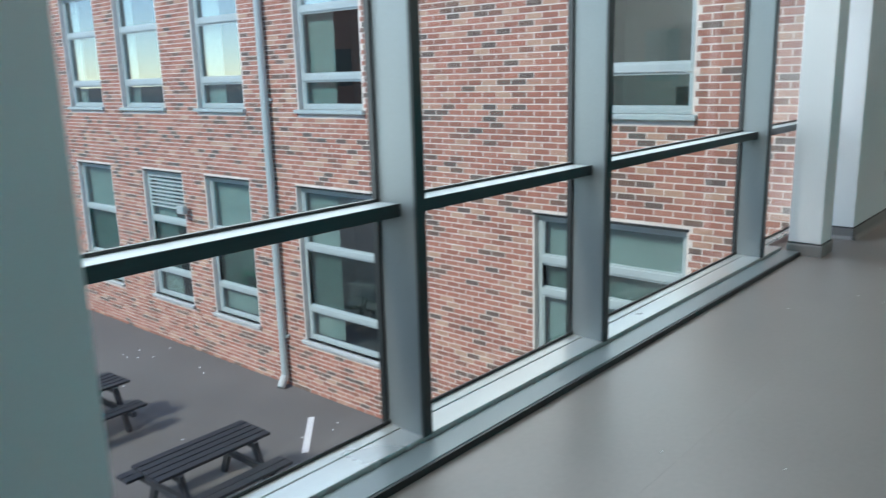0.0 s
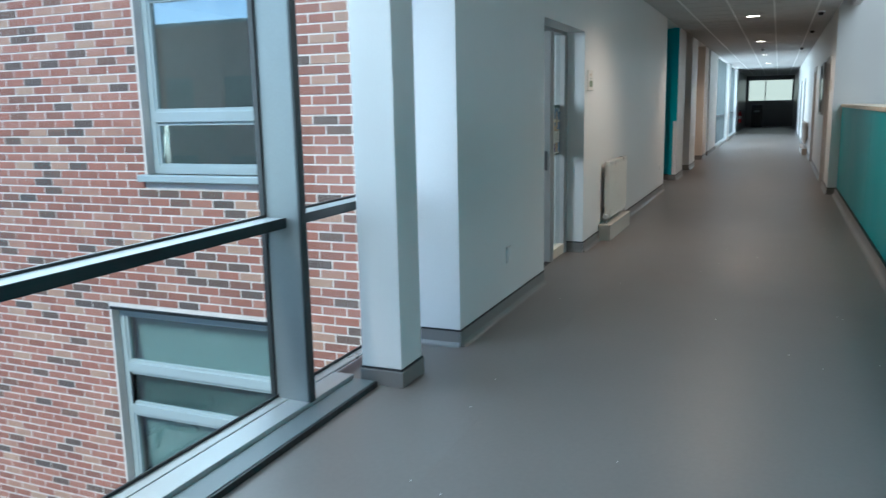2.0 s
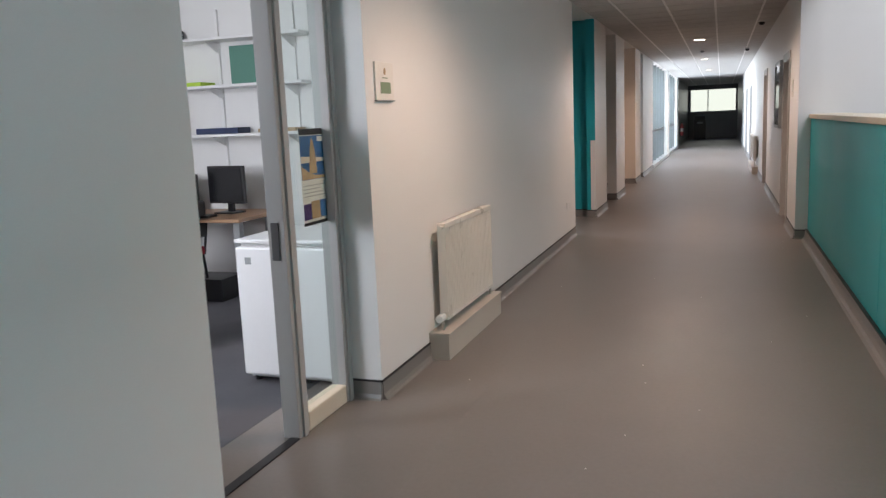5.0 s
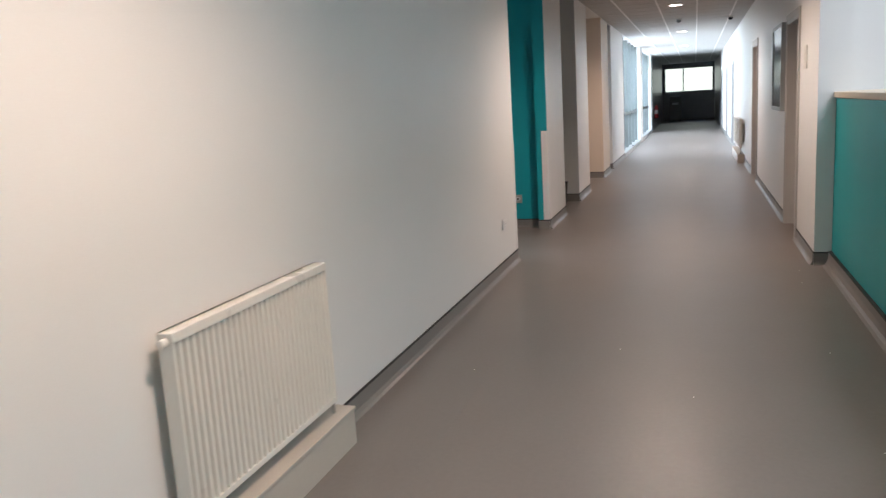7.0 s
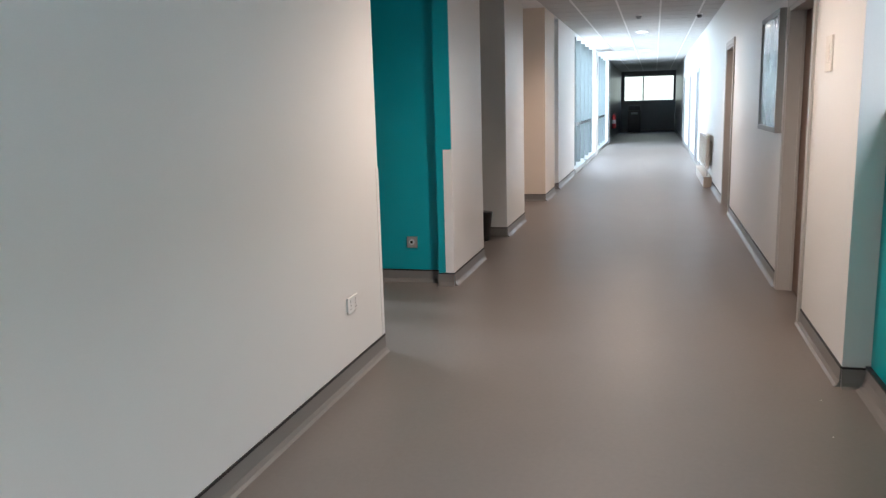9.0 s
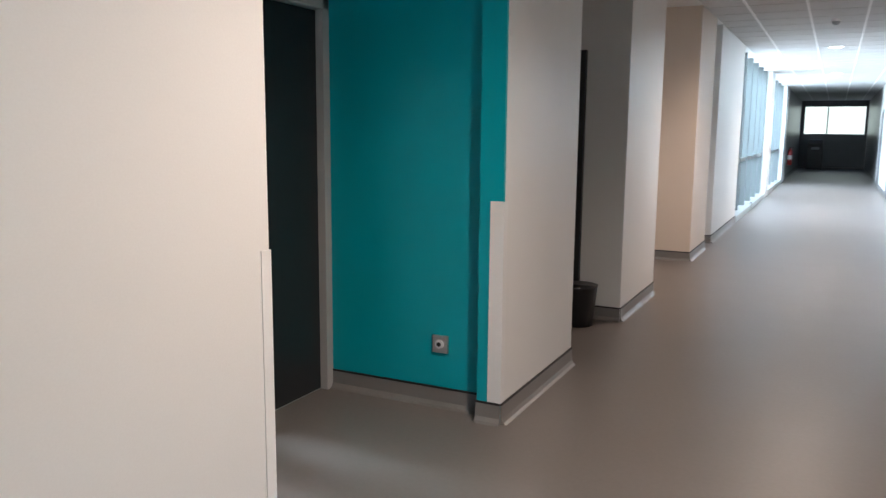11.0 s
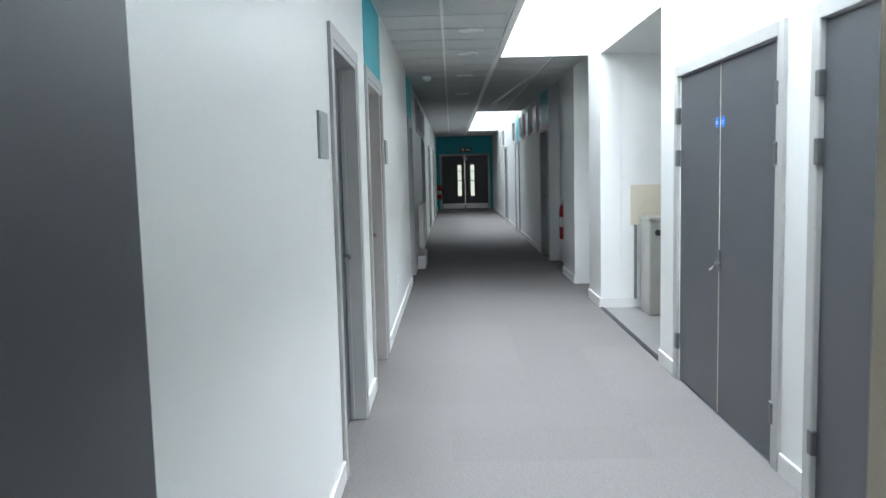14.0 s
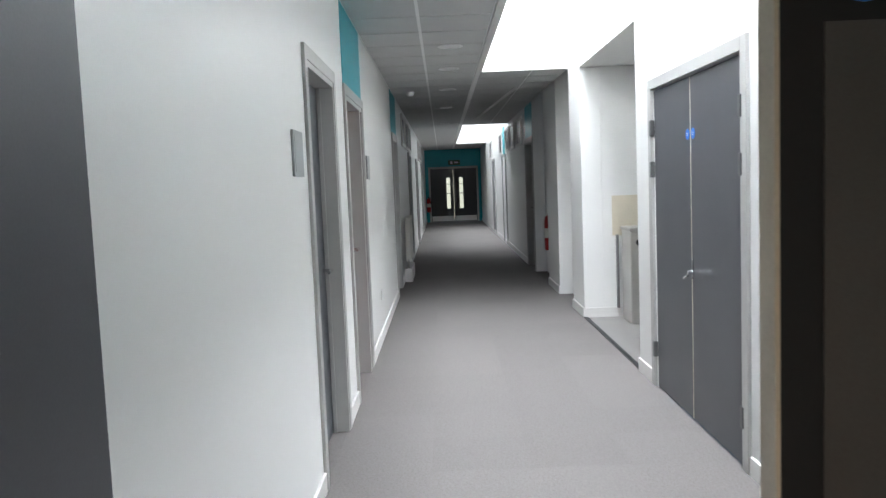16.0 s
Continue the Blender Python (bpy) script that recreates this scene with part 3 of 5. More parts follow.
facade = struct("wall_brick", boxes(*facade_cells()), MORTAR, "red and charcoal brick facade with pale joints", "brick wall")
struct("roof_brick", boxes((X0F, X1F, YF - 0.05, YF + 3, Z1F, Z1F + 0.15)), ALU, "flat roof edge", "roof")
struct("wall_brick_inner", boxes((-22, -1.31, 14.3, 14.5, -3.8, 4.6), (-22.2, -22, YF, 14.5, -3.8, 4.6), (-22, -1.31, 9.4, 14.3, 3.4, 3.5), (-22, -6.3, 9.4, 14.3, -0.6, -0.4), (-6.3, -6.2, 9.4, 14.3, -0.4, 3.4)), WHITE, "white inner walls", "wall")


opp = thing("opposite_building", "opposite brick school block across the courtyard", "building", at=(-14, -16, -3.8))
part("wall", boxes((-46, 0, -16.3, -16, -3.8, 5.5)), OPP, opp)
part("roof", boxes((-46, 0, -17, -15.9, 5.5, 5.65)), ALU, opp)
for i in range(12):
    for z in (-2.8, 0.9):
        part("window", boxes((-44 + i * 3.5, -42.4 + i * 3.5, -16, -15.97, z, z + 2.2)), BLACKP, opp)


def facade_window(x0, x1, z0, z1, bars, blind, label, louvre=False):
    w = tagged(new("window_2"), label, "window", kind="structure")
    f, yw = 0.06, YF + 0.09
    part("window_frame", boxes((x0, x0 + f, yw, yw + 0.07, z0, z1), (x1 - f, x1, yw, yw + 0.07, z0, z1), (x0 + f, x1 - f, yw, yw + 0.07, z0, z0 + f), (x0 + f, x1 - f, yw, yw + 0.07, z1 - f, z1)), UPVC, w)
    for z in bars:
        part("transom", boxes((x0 + f, x1 - f, yw - 0.01, yw + 0.07, z - 0.045, z + 0.045), bevel=0.006), UPVC, w)
    zz = [z0 + f] + [c for z in bars for c in (z - 0.045, z + 0.045)] + [z1 - f]
    for a, b in zip(zz[::2], zz[1::2]):
        g = part("pane", boxes((x0 + f, x1 - f, yw + 0.03, yw + 0.036, a, b)), GLASS2, w)
        g.visible_shadow = False
        part("sash", boxes((x0 + f, x0 + f + 0.025, yw + 0.01, yw + 0.04, a, b), (x1 - f - 0.025, x1 - f, yw + 0.01, yw + 0.04, a, b), (x0 + f + 0.025, x1 - f - 0.025, yw + 0.01, yw + 0.04, a, a + 0.025), (x0 + f + 0.025, x1 - f - 0.025, yw + 0.01, yw + 0.04, b - 0.025, b)), UPVC, w)
    part("window_sill", boxes((x0 - 0.06, x1 + 0.06, YF - 0.07, yw + 0.02, z0 - 0.06, z0), bevel=0.008), STONE if z0 < 0 else UPVC, w)
    # near-black strip on the wall, drawn as shade at the window head
    part("head_shade_strip", boxes((x0 - 0.02, x1 + 0.02, YF - 0.003, YF + 0.02, z1, z1 + 0.03)), ALUDARK, w, "dark strip drawn as the shade over the window")
    # pale sheet: blinds upstairs, and the brightness of lit rooms put into colour
    if blind:
        k0, k1 = blind
        part("blind", boxes((x0 + f + (x1 - x0) * k0, x0 - f + (x1 - x0) * k1, yw + 0.13, yw + 0.14, z0 + f, z1 - f)), BLIND_LITROOM, w, "pale sheet for a blind and the lit room")
    # closed box behind the glass, coloured dark for the lack of light inside
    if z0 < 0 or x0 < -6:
        part("room", boxes((x0, x1, yw + 1.1, yw + 1.15, z0, z1), (x0 - 0.05, x0, yw + 0.1, yw + 1.15, z0, z1), (x1, x1 + 0.05, yw + 0.1, yw + 1.15, z0, z1), (x0, x1, yw + 0.1, yw + 1.15, z0 - 0.05, z0), (x0, x1, yw + 0.1, yw + 1.15, z1, z1 + 0.05)), ROOMDARK, w, "box with the room's dimness in its dark colour")
    if louvre:
        for i in range(9):
            z = z1 - 0.1 - i * 0.075
            part("slat", boxes((x0 + f, x1 - f, yw - 0.02, yw + 0.02, z - 0.02, z + 0.008)), UPVC, w)
    return w


for i, (a, b) in enumerate(UP):
    facade_window(a, b, 0.97, 3.25, (1.45, 2.46), ((0.0, 0.35), (0, 0.3), (0.0, 0.25), (0.0, 0.45), (0.0, 0.5), None)[i], "upper grey framed window reflecting sky")
for i, (a, b) in enumerate(LO):
    facade_window(a, b, -2.85, -0.27, ((-0.84, -1.25), (-1.25, -2.3))[i < 5], ((0, 1), (0, 1), (0.0, 0.55), (0.0, 1.0), (0.0, 0.4), (0, 1))[i], "lower grey framed window with pale sheet for its lit room", louvre=i == 2)

# office clutter seen on lower sills
crate = thing("storage_crate", "green plastic crate on the window ledge", "crate", at=(-11.0, 9.5, -2.2))
part("crate_body", boxes((-11.25, -10.7, 9.29, 9.31, -2.25, -1.98), bevel=0.01), GREENP, crate)
part("crate_load", boxes((-11.05, -10.75, 9.27, 9.285, -2.22, -2.05), bevel=0.01), BLACKP, crate, "dark contents")
rack = thing("wire_basket", "white wire basket on a ledge behind glass", "basket", at=(-8, 9.5, -2.2))
bm = bmesh.new()
for i in range(9):
    z = -2.2 + 0.05 * i
    rod([(-8.35, 9.36, z), (-7.5, 9.36, z + 0.02 * math.sin(i))], 0.008, 6, bm)
part("basket_wires", bm, WHITEP, rack)
part("basket_frame", rod([(-8.4, 9.35, -2.25), (-8.2, 9.35, -1.75), (-7.55, 9.35, -1.75), (-7.45, 9.35, -2.25)], 0.014, 6), UPVC, rack)

pipe = thing("downpipe", "grey metal rainwater downpipe on the brick wall", "downpipe", at=(-9.75, YF - 0.09, -3.8))
part("pipe_run", rod([(-9.75, YF - 0.09, -3.62), (-9.75, YF - 0.09, 4.5)], 0.065, 14), UPVC, pipe, smooth=False)
part("shoe", rod([(-9.75, YF - 0.09, -3.6), (-9.72, YF - 0.22, -3.77)], 0.07, 12), STONE, pipe, "pale pipe shoe")
for z in (-2.9, -0.9, 1.1, 3.1):
    part("bracket", boxes((-9.86, -9.64, YF - 0.06, YF - 0.004, z, z + 0.05)), UPVC, pipe)
flood = thing("floodlight", "small grey wall floodlight", "lamp", at=(-12.5, YF - 0.1, -0.9))
part("body", boxes((-12.62, -12.4, YF - 0.2, YF - 0.08, -1.0, -0.84), bevel=0.02), UPVC, flood)
part("arm", boxes((-12.53, -12.49, YF - 0.09, YF - 0.002, -0.95, -0.91)), UPVC, flood)


def picnic_table(x, y, turn):
    t = thing("picnic_table", "dark stained slatted timber picnic table on tarmac", "picnic table", "picnic tables in the courtyard", at=(x, y, -3.8), turn=turn)
    for i in range(5):
        u = -0.26 + i * 0.13
        part("slat", boxes((u - 0.055, u + 0.055, -0.8, 0.8, 0.7, 0.74), bevel=0.006), DARKWOOD, t, local=True)
    for s in (-1, 1):
        for k in (0, 1):
            u = s * (0.54 + k * 0.14)
            part("bench_slat", boxes((u - 0.062, u + 0.062, -0.8, 0.8, 0.42, 0.46), bevel=0.006), DARKWOOD, t, local=True)
        e = s * 0.54
        part("cross_beam", boxes((-0.8, 0.8, e - 0.03, e + 0.03, 0.34, 0.42), (-0.36, 0.36, e - 0.03, e + 0.03, 0.62, 0.7)), DARKWOOD, t, local=True)
        for q in (-1, 1):
            bm = boxes((-0.045, 0.045, -0.03, 0.03, 0, 0.78))
            bmesh.ops.transform(bm, matrix=pose(q * 0.52, e + 0.05, 0, 0, -q * 24, 0), verts=bm.verts[:])
            part("leg", bm, DARKWOOD, t, local=True)
    return t


picnic_table(-7.47, 6.0, 1)
picnic_table(-10.7, 5.75, 3)
stick = thing("white_line_mark", "short worn white line painted on tarmac", "marking", at=(-7.96, 8.03, -3.8))
bm = boxes((-0.05, 0.05, -0.6, 0.6, 0.001, 0.006))
part("paint", bm, WHITEP, stick, local=True)
stick.rotation_euler = (0, 0, radians(46))
litter = random.Random(4)
bm = boxes(*[(x, x + 0.03, y, y + 0.02, -3.8, -3.79) for x, y in ((litter.uniform(-16, -5), litter.uniform(2.5, 8.8)) for _ in range(110))])
tagged(mesh_ob("litter_specks", bm, WHITEP), "scattered pale specks of litter on tarmac", "litter", kind="stuff")

# ---- office doorway ----
XO = -1.0
od = tagged(new("door_1"), "grey office door frame with glazed side light, door standing open", "doorway", kind="structure")


def post(y0, y1, z0=0.0, z1=2.15):
    p = part("post", boxes((XO - 0.07, XO + 0.02, y0, y1, z0, z1), bevel=0.004), FRAMEGREY, od)
    ym = (y0 + y1) / 2
    part("stop_bead", boxes((XO + 0.02, XO + 0.032, ym - 0.018, ym + 0.018, z0, z1)), FRAMEGREY, p)
    return p


post(10.2, 10.26)
pm = post(11.05, 11.15)
post(11.57, 11.648)
part("head", boxes((XO - 0.07, XO + 0.02, 10.2, 11.648, 2.15, 2.2), bevel=0.003), FRAMEGREY, od)
part("side_light_sill", boxes((XO - 0.07, XO + 0.02, 11.15, 11.57, 0.0, 0.1), bevel=0.008), CREAM, od)
part("strike_plate", boxes((XO - 0.05, XO - 0.01, 11.044, 11.05, 0.88, 1.06)), PLATE, pm, "dull steel strike plate")
g = part("pane", boxes((XO - 0.03, XO - 0.024, 11.15, 11.57, 0.1, 2.15)), GLASS, od)
g.visible_shadow = False
struct("trim", boxes((XO - 0.03, XO + 0.02, 10.26, 11.05, 0, 0.006)), BLACKLINE, "dark office threshold strip", "threshold")
ol = thing("office_door", "grey office door standing open inside the room", "door", at=(-1.1, 10.26, 0))
part("leaf", boxes((-1.95, -1.09, 10.215, 10.258, 0.01, 2.12), bevel=0.003), DOORGREY, ol)
part("handle", rod([(-1.85, 10.26, 1.0), (-1.85, 10.31, 1.0), (-1.72, 10.31, 1.0)], 0.01), CHROME, ol, "chrome lever handle")

poster = thing("wall_calendar", "photo calendar with rock stack and blue sky stuck to glass", "calendar", at=(-1.04, 11.42, 1.3))
part("sheet", boxes((-1.036, -1.032, 11.33, 11.59, 1.0, 1.485)), PAPER, poster)
part("header_strip", boxes((-1.032, -1.03, 11.33, 11.59, 1.455, 1.485)), BLACKP, poster)
part("footer_strip", boxes((-1.032, -1.03, 11.33, 11.59, 1.0, 1.016)), BLACKP, poster)
part("photo", boxes((-1.032, -1.03, 11.335, 11.585, 1.23, 1.45)), ROCKBLUE, poster, "blue seascape photo")
part("horizon_glow", prism([(11.335, 1.315), (11.585, 1.318), (11.585, 1.335), (11.335, 1.35)], "x", -1.03, -1.0294), CREAM, poster, "pale horizon band")
part("shore", prism([(11.335, 1.232), (11.585, 1.232), (11.585, 1.245), (11.47, 1.25), (11.4, 1.27), (11.335, 1.3)], "x", -1.0292, -1.0288), TANP, poster, "brown rocky shore")
part("rock", prism([(11.41, 1.26), (11.49, 1.26), (11.485, 1.33), (11.475, 1.38), (11.462, 1.425), (11.447, 1.44), (11.432, 1.4), (11.42, 1.33)], "x", -1.0286, -1.028), TANP, poster, "tan rock stack")
part("corner_tag", boxes((-1.0299, -1.0292, 11.51, 11.58, 1.42, 1.445)), PAPER, poster)
part("small_photo", boxes((-1.032, -1.03, 11.335, 11.41, 1.03, 1.11)), PURPLE, poster)
part("small_photo", boxes((-1.032, -1.03, 11.415, 11.5, 1.03, 1.12)), TANP, poster)
part("small_photo", boxes((-1.032, -1.03, 11.505, 11.585, 1.03, 1.12)), ROCKBLUE, poster)
part("text_lines", boxes(*[(-1.032, -1.03, 11.345, 11.57 - 0.03 * (i % 3), 1.145 + 0.018 * i, 1.149 + 0.018 * i) for i in range(4)]), GREYSIGN, poster)

# ---- office furniture ----
YB = 14.3
struct("wall_office_east", boxes((-1.3, XL - 0.305, 9.4, 10.2, 0, 2.9)), WHITE, "white office wall", "wall")
fr = thing("fridge", "white under-counter fridge beside the office doorway", "fridge", at=(-1.45, 12.0, 0))
part("body", boxes((-1.74, -1.15, 11.8, 12.35, 0.02, 0.84), bevel=0.01), WHITEP, fr)
part("door", boxes((-1.745, -1.15, 11.745, 11.797, 0.05, 0.82), bevel=0.012), WHITEP, fr)
part("top", boxes((-1.75, -1.14, 11.75, 12.36, 0.842, 0.865), bevel=0.006), WHITEP, fr)
part("badge", boxes((-1.68, -1.64, 11.742, 11.745, 0.72, 0.76)), GREYSIGN, fr)
for x in (-1.7, -1.36):
    part("foot", rod([(x, 11.82, 0), (x, 11.82, 0.03)], 0.02), BLACKP, fr)

desk = thing("office_desk", "long wood-topped office desk against the wall", "desk", at=(-4.2, 13.9, 0))
part("desktop", boxes((-5.6, -2.9, 13.5, YB - 0.004, 0.72, 0.75), bevel=0.004), DESKTOP, desk)
for x in (-5.5, -4.1, -3.0):
    for y in (13.6, 14.1):
        part("leg", boxes((x - 0.03, x + 0.03, y, y + 0.06, 0, 0.72)), GREYSIGN, desk)
for i, z in enumerate((1.44, 1.88, 2.3)):
    s = thing("wall_shelf", "white bracketed wall shelf", "shelf", "shelves above the desk", at=(-3.6, 14.1, z))
    part("board", boxes((-4.75 + 0.1 * (i == 0), -2.5, 14.02, YB - 0.03, z, z + 0.025), bevel=0.003), WHITEP, s)
    for x in (-4.35, -3.5, -2.7):
        part("bracket", prism([(14.06, z - 0.002), (YB - 0.03, z - 0.002), (YB - 0.03, z - 0.09)], "x", x - 0.008, x + 0.008), WHITEP, s)
for x in (-4.35, -3.5, -2.7):
    struct("trim", boxes((x - 0.012, x + 0.012, YB - 0.028, YB - 0.002, 1.1, 2.6)), WHITEP, "white slotted shelf upright", "shelf upright")


def block(name, label, category, dims, material, bits=()):
    t = thing(name, label, category, at=((dims[0] + dims[1]) / 2, (dims[2] + dims[3]) / 2, dims[4]))
    part("body", boxes(dims, bevel=0.004), material, t)
    for nm, d, m in bits:
        part(nm, boxes(d), m, t)
    return t


block("document_box", "black cardboard document box on a shelf", "box", (-4.55, -3.85, 14.05, 14.26, 2.325, 2.43), BLACKP, [("label", (-4.28, -4.2, 14.046, 14.05, 2.34, 2.42), GREYSIGN)])
for k, (m, w) in enumerate(((PAPER, 0.5), (NAVY, 0.46), (PAPER, 0.52), (REDP, 0.44), (BLACKP, 0.36))):
    block("folder", "stacked paper folder on a shelf", "folder", (-4.62 + 0.03 * k, -4.62 + w, 14.04, 14.26, 1.906 + k * 0.022, 1.926 + k * 0.022), m)
block("paper_pile", "low pile of papers on a shelf", "papers", (-4.05, -3.55, 14.04, 14.26, 1.906, 1.94), LIME)
for x, w, h, m in ((-4.6, 0.07, 0.32, LIME), (-4.52, 0.08, 0.27, PURPLE), (-4.43, 0.07, 0.27, PURPLE), (-4.35, 0.06, 0.24, NAVY), (-4.28, 0.07, 0.22, GREYSIGN)):
    block("book", "upright book or folder on a shelf", "book", (x, x + w, 14.06, 14.24, 1.467, 1.467 + h), m)
block("book", "red covered book leaning cover outward", "book", (-4.15, -3.88, 14.12, 14.15, 1.467, 1.76), TANP, [("title_band", (-4.15, -3.88, 14.116, 14.12, 1.7, 1.75), REDP)])
block("folder", "dark folders lying on a shelf", "folder", (-3.65, -3.2, 14.04, 14.25, 1.467, 1.52), NAVY)
block("folder", "green folder standing on a shelf", "folder", (-3.25, -2.98, 14.08, 14.22, 1.907, 2.24), mat("green_card", (0.08, 0.22, 0.17), 0.6, 0.05, 3, 100, 0))
block("book", "orange spined book lying on a shelf", "book", (-3.0, -2.62, 14.06, 14.25, 1.467, 1.5), TANP)


def monitor(x, y, w, h, turn=0, z=0.75):
    t = thing("computer_monitor", "black computer monitor on the desk", "monitor", "monitors on the desk", at=(x, y, z), turn=turn)
    part("screen", boxes((-w / 2, w / 2, -0.02, 0.02, 0.09, 0.09 + h), bevel=0.006), BLACKP, t, local=True)
    part("display", boxes((-w / 2 + 0.02, w / 2 - 0.02, -0.023, -0.021, 0.11, 0.07 + h)), mat("dark_display", (0.01, 0.01, 0.012), 0.2, 0.02, 3, 60, 0), t, local=True)
    part("stem", boxes((-0.03, 0.03, 0.02, 0.05, 0.01, 0.25)), BLACKP, t, local=True)
    part("foot", boxes((-0.11, 0.11, -0.08, 0.1, 0.0, 0.014), bevel=0.004), BLACKP, t, local=True)


monitor(-4.4, 13.85, 0.5, 0.36)
monitor(-3.3, 13.95, 0.42, 0.34, -8)
monitor(-4.85, 13.9, 0.3, 0.3)
block("computer_tower", "black desktop computer case lying on the desk", "computer", (-4.1, -3.72, 13.7, 14.1, 0.751, 1.1), BLACKP, [("front_line", (-4.08, -3.74, 13.696, 13.699, 0.85, 0.855), GREYSIGN)])
block("keyboard", "black computer keyboard on the desk", "keyboard", (-3.7, -3.25, 13.56, 13.7, 0.751, 0.772), BLACKP)
for x in (-3.68, -3.55):
    block("wall_socket", "white wall socket with black plug", "socket", (x, x + 0.08, YB - 0.02, YB - 0.002, 0.86, 0.94), WHITEP, [("plug", (x + 0.02, x + 0.06, YB - 0.06, YB - 0.02, 0.88, 0.92), BLACKP)])
block("light_switch", "grey metal light switch on the office wall", "switch", (-4.86, -4.78, YB - 0.015, YB - 0.002, 1.32, 1.4), GREYSIGN)


def side_chair(x, y, turn, fabric, label):
    t = thing("side_chair", label, "chair", "office chairs", at=(x, y, 0), turn=turn)
    part("seat", boxes((-0.23, 0.23, -0.22, 0.22, 0.42, 0.49), bevel=0.025), fabric, t, local=True, smooth=True)
    part("backrest", boxes((-0.21, 0.21, 0.2, 0.25, 0.58, 0.9), bevel=0.02), BLACKP, t, local=True)
    for sx in (-1, 1):
        for sy in (-1, 1):
            part("leg", rod([(sx * 0.2, sy * 0.19, 0.42), (sx * 0.22, sy * 0.22, 0)], 0.012, 8), BLACKP, t, local=True)
        part("back_post", rod([(sx * 0.19, 0.21, 0.42), (sx * 0.19, 0.25, 0.7)], 0.011, 8), BLACKP, t, local=True)


side_chair(-3.55, 13.42, -78, REDF, "red fabric side chair with black metal legs")
ac = thing("armchair", "beech-framed low chair with maroon fabric", "chair", at=(-2.9, 11.8, 0), turn=-60)
part("seat", boxes((-0.25, 0.25, -0.25, 0.25, 0.36, 0.45), bevel=0.02), MAROON, ac, local=True)
part("backrest", boxes((-0.25, 0.25, 0.22, 0.3, 0.45, 0.8), bevel=0.02), MAROON, ac, local=True)
for s in (-1, 1):
    part("leg", boxes((s * 0.28 - 0.02, s * 0.28 + 0.02, -0.285, -0.235, 0, 0.6), bevel=0.006), BEECH, ac, local=True)
    bm = prism([(0.3, 0.0), (0.345, 0.0), (0.285, 0.4), (0.335, 0.87), (0.295, 0.87), (0.245, 0.42)], "x", s * 0.28 - 0.02, s * 0.28 + 0.02)
    part("back_leg", bm, BEECH, ac, local=True)
    part("arm", boxes((s * 0.28 - 0.03, s * 0.28 + 0.03, -0.3, 0.26, 0.6, 0.63), bevel=0.01), BEECH, ac, local=True)
sc = thing("swivel_chair", "blue fabric swivel chair on castors", "chair", at=(-3.5, 12.7, 0), turn=-40)
part("seat", boxes((-0.23, 0.23, -0.22, 0.22, 0.45, 0.52), bevel=0.025), BLUEF, sc, local=True)
part("backrest", boxes((-0.2, 0.2, 0.2, 0.26, 0.6, 1.0), bevel=0.025), BLUEF, sc, local=True)
part("gas_stem", rod([(0, 0, 0.08), (0, 0, 0.45)], 0.025), BLACKP, sc, local=True)
part("back_bar", boxes((-0.03, 0.03, 0.1, 0.24, 0.44, 0.62)), BLACKP, sc, local=True)
for i in range(5):
    a = i * 2 * math.pi / 5
    part("spoke", rod([(0, 0, 0.1), (0.3 * math.cos(a), 0.3 * math.sin(a), 0.07)], 0.016, 8), CHROME, sc, local=True)
    part("castor", rod([(0.3 * math.cos(a), 0.3 * math.sin(a) - 0.02, 0.03), (0.3 * math.cos(a), 0.3 * math.sin(a) + 0.02, 0.03)], 0.03, 10), BLACKP, sc, local=True)
block("under_desk_bag", "dark bag on the carpet below the desk", "bag", (-3.75, -3.2, 13.6, 13.95, 0.0, 0.2), BLACKP)


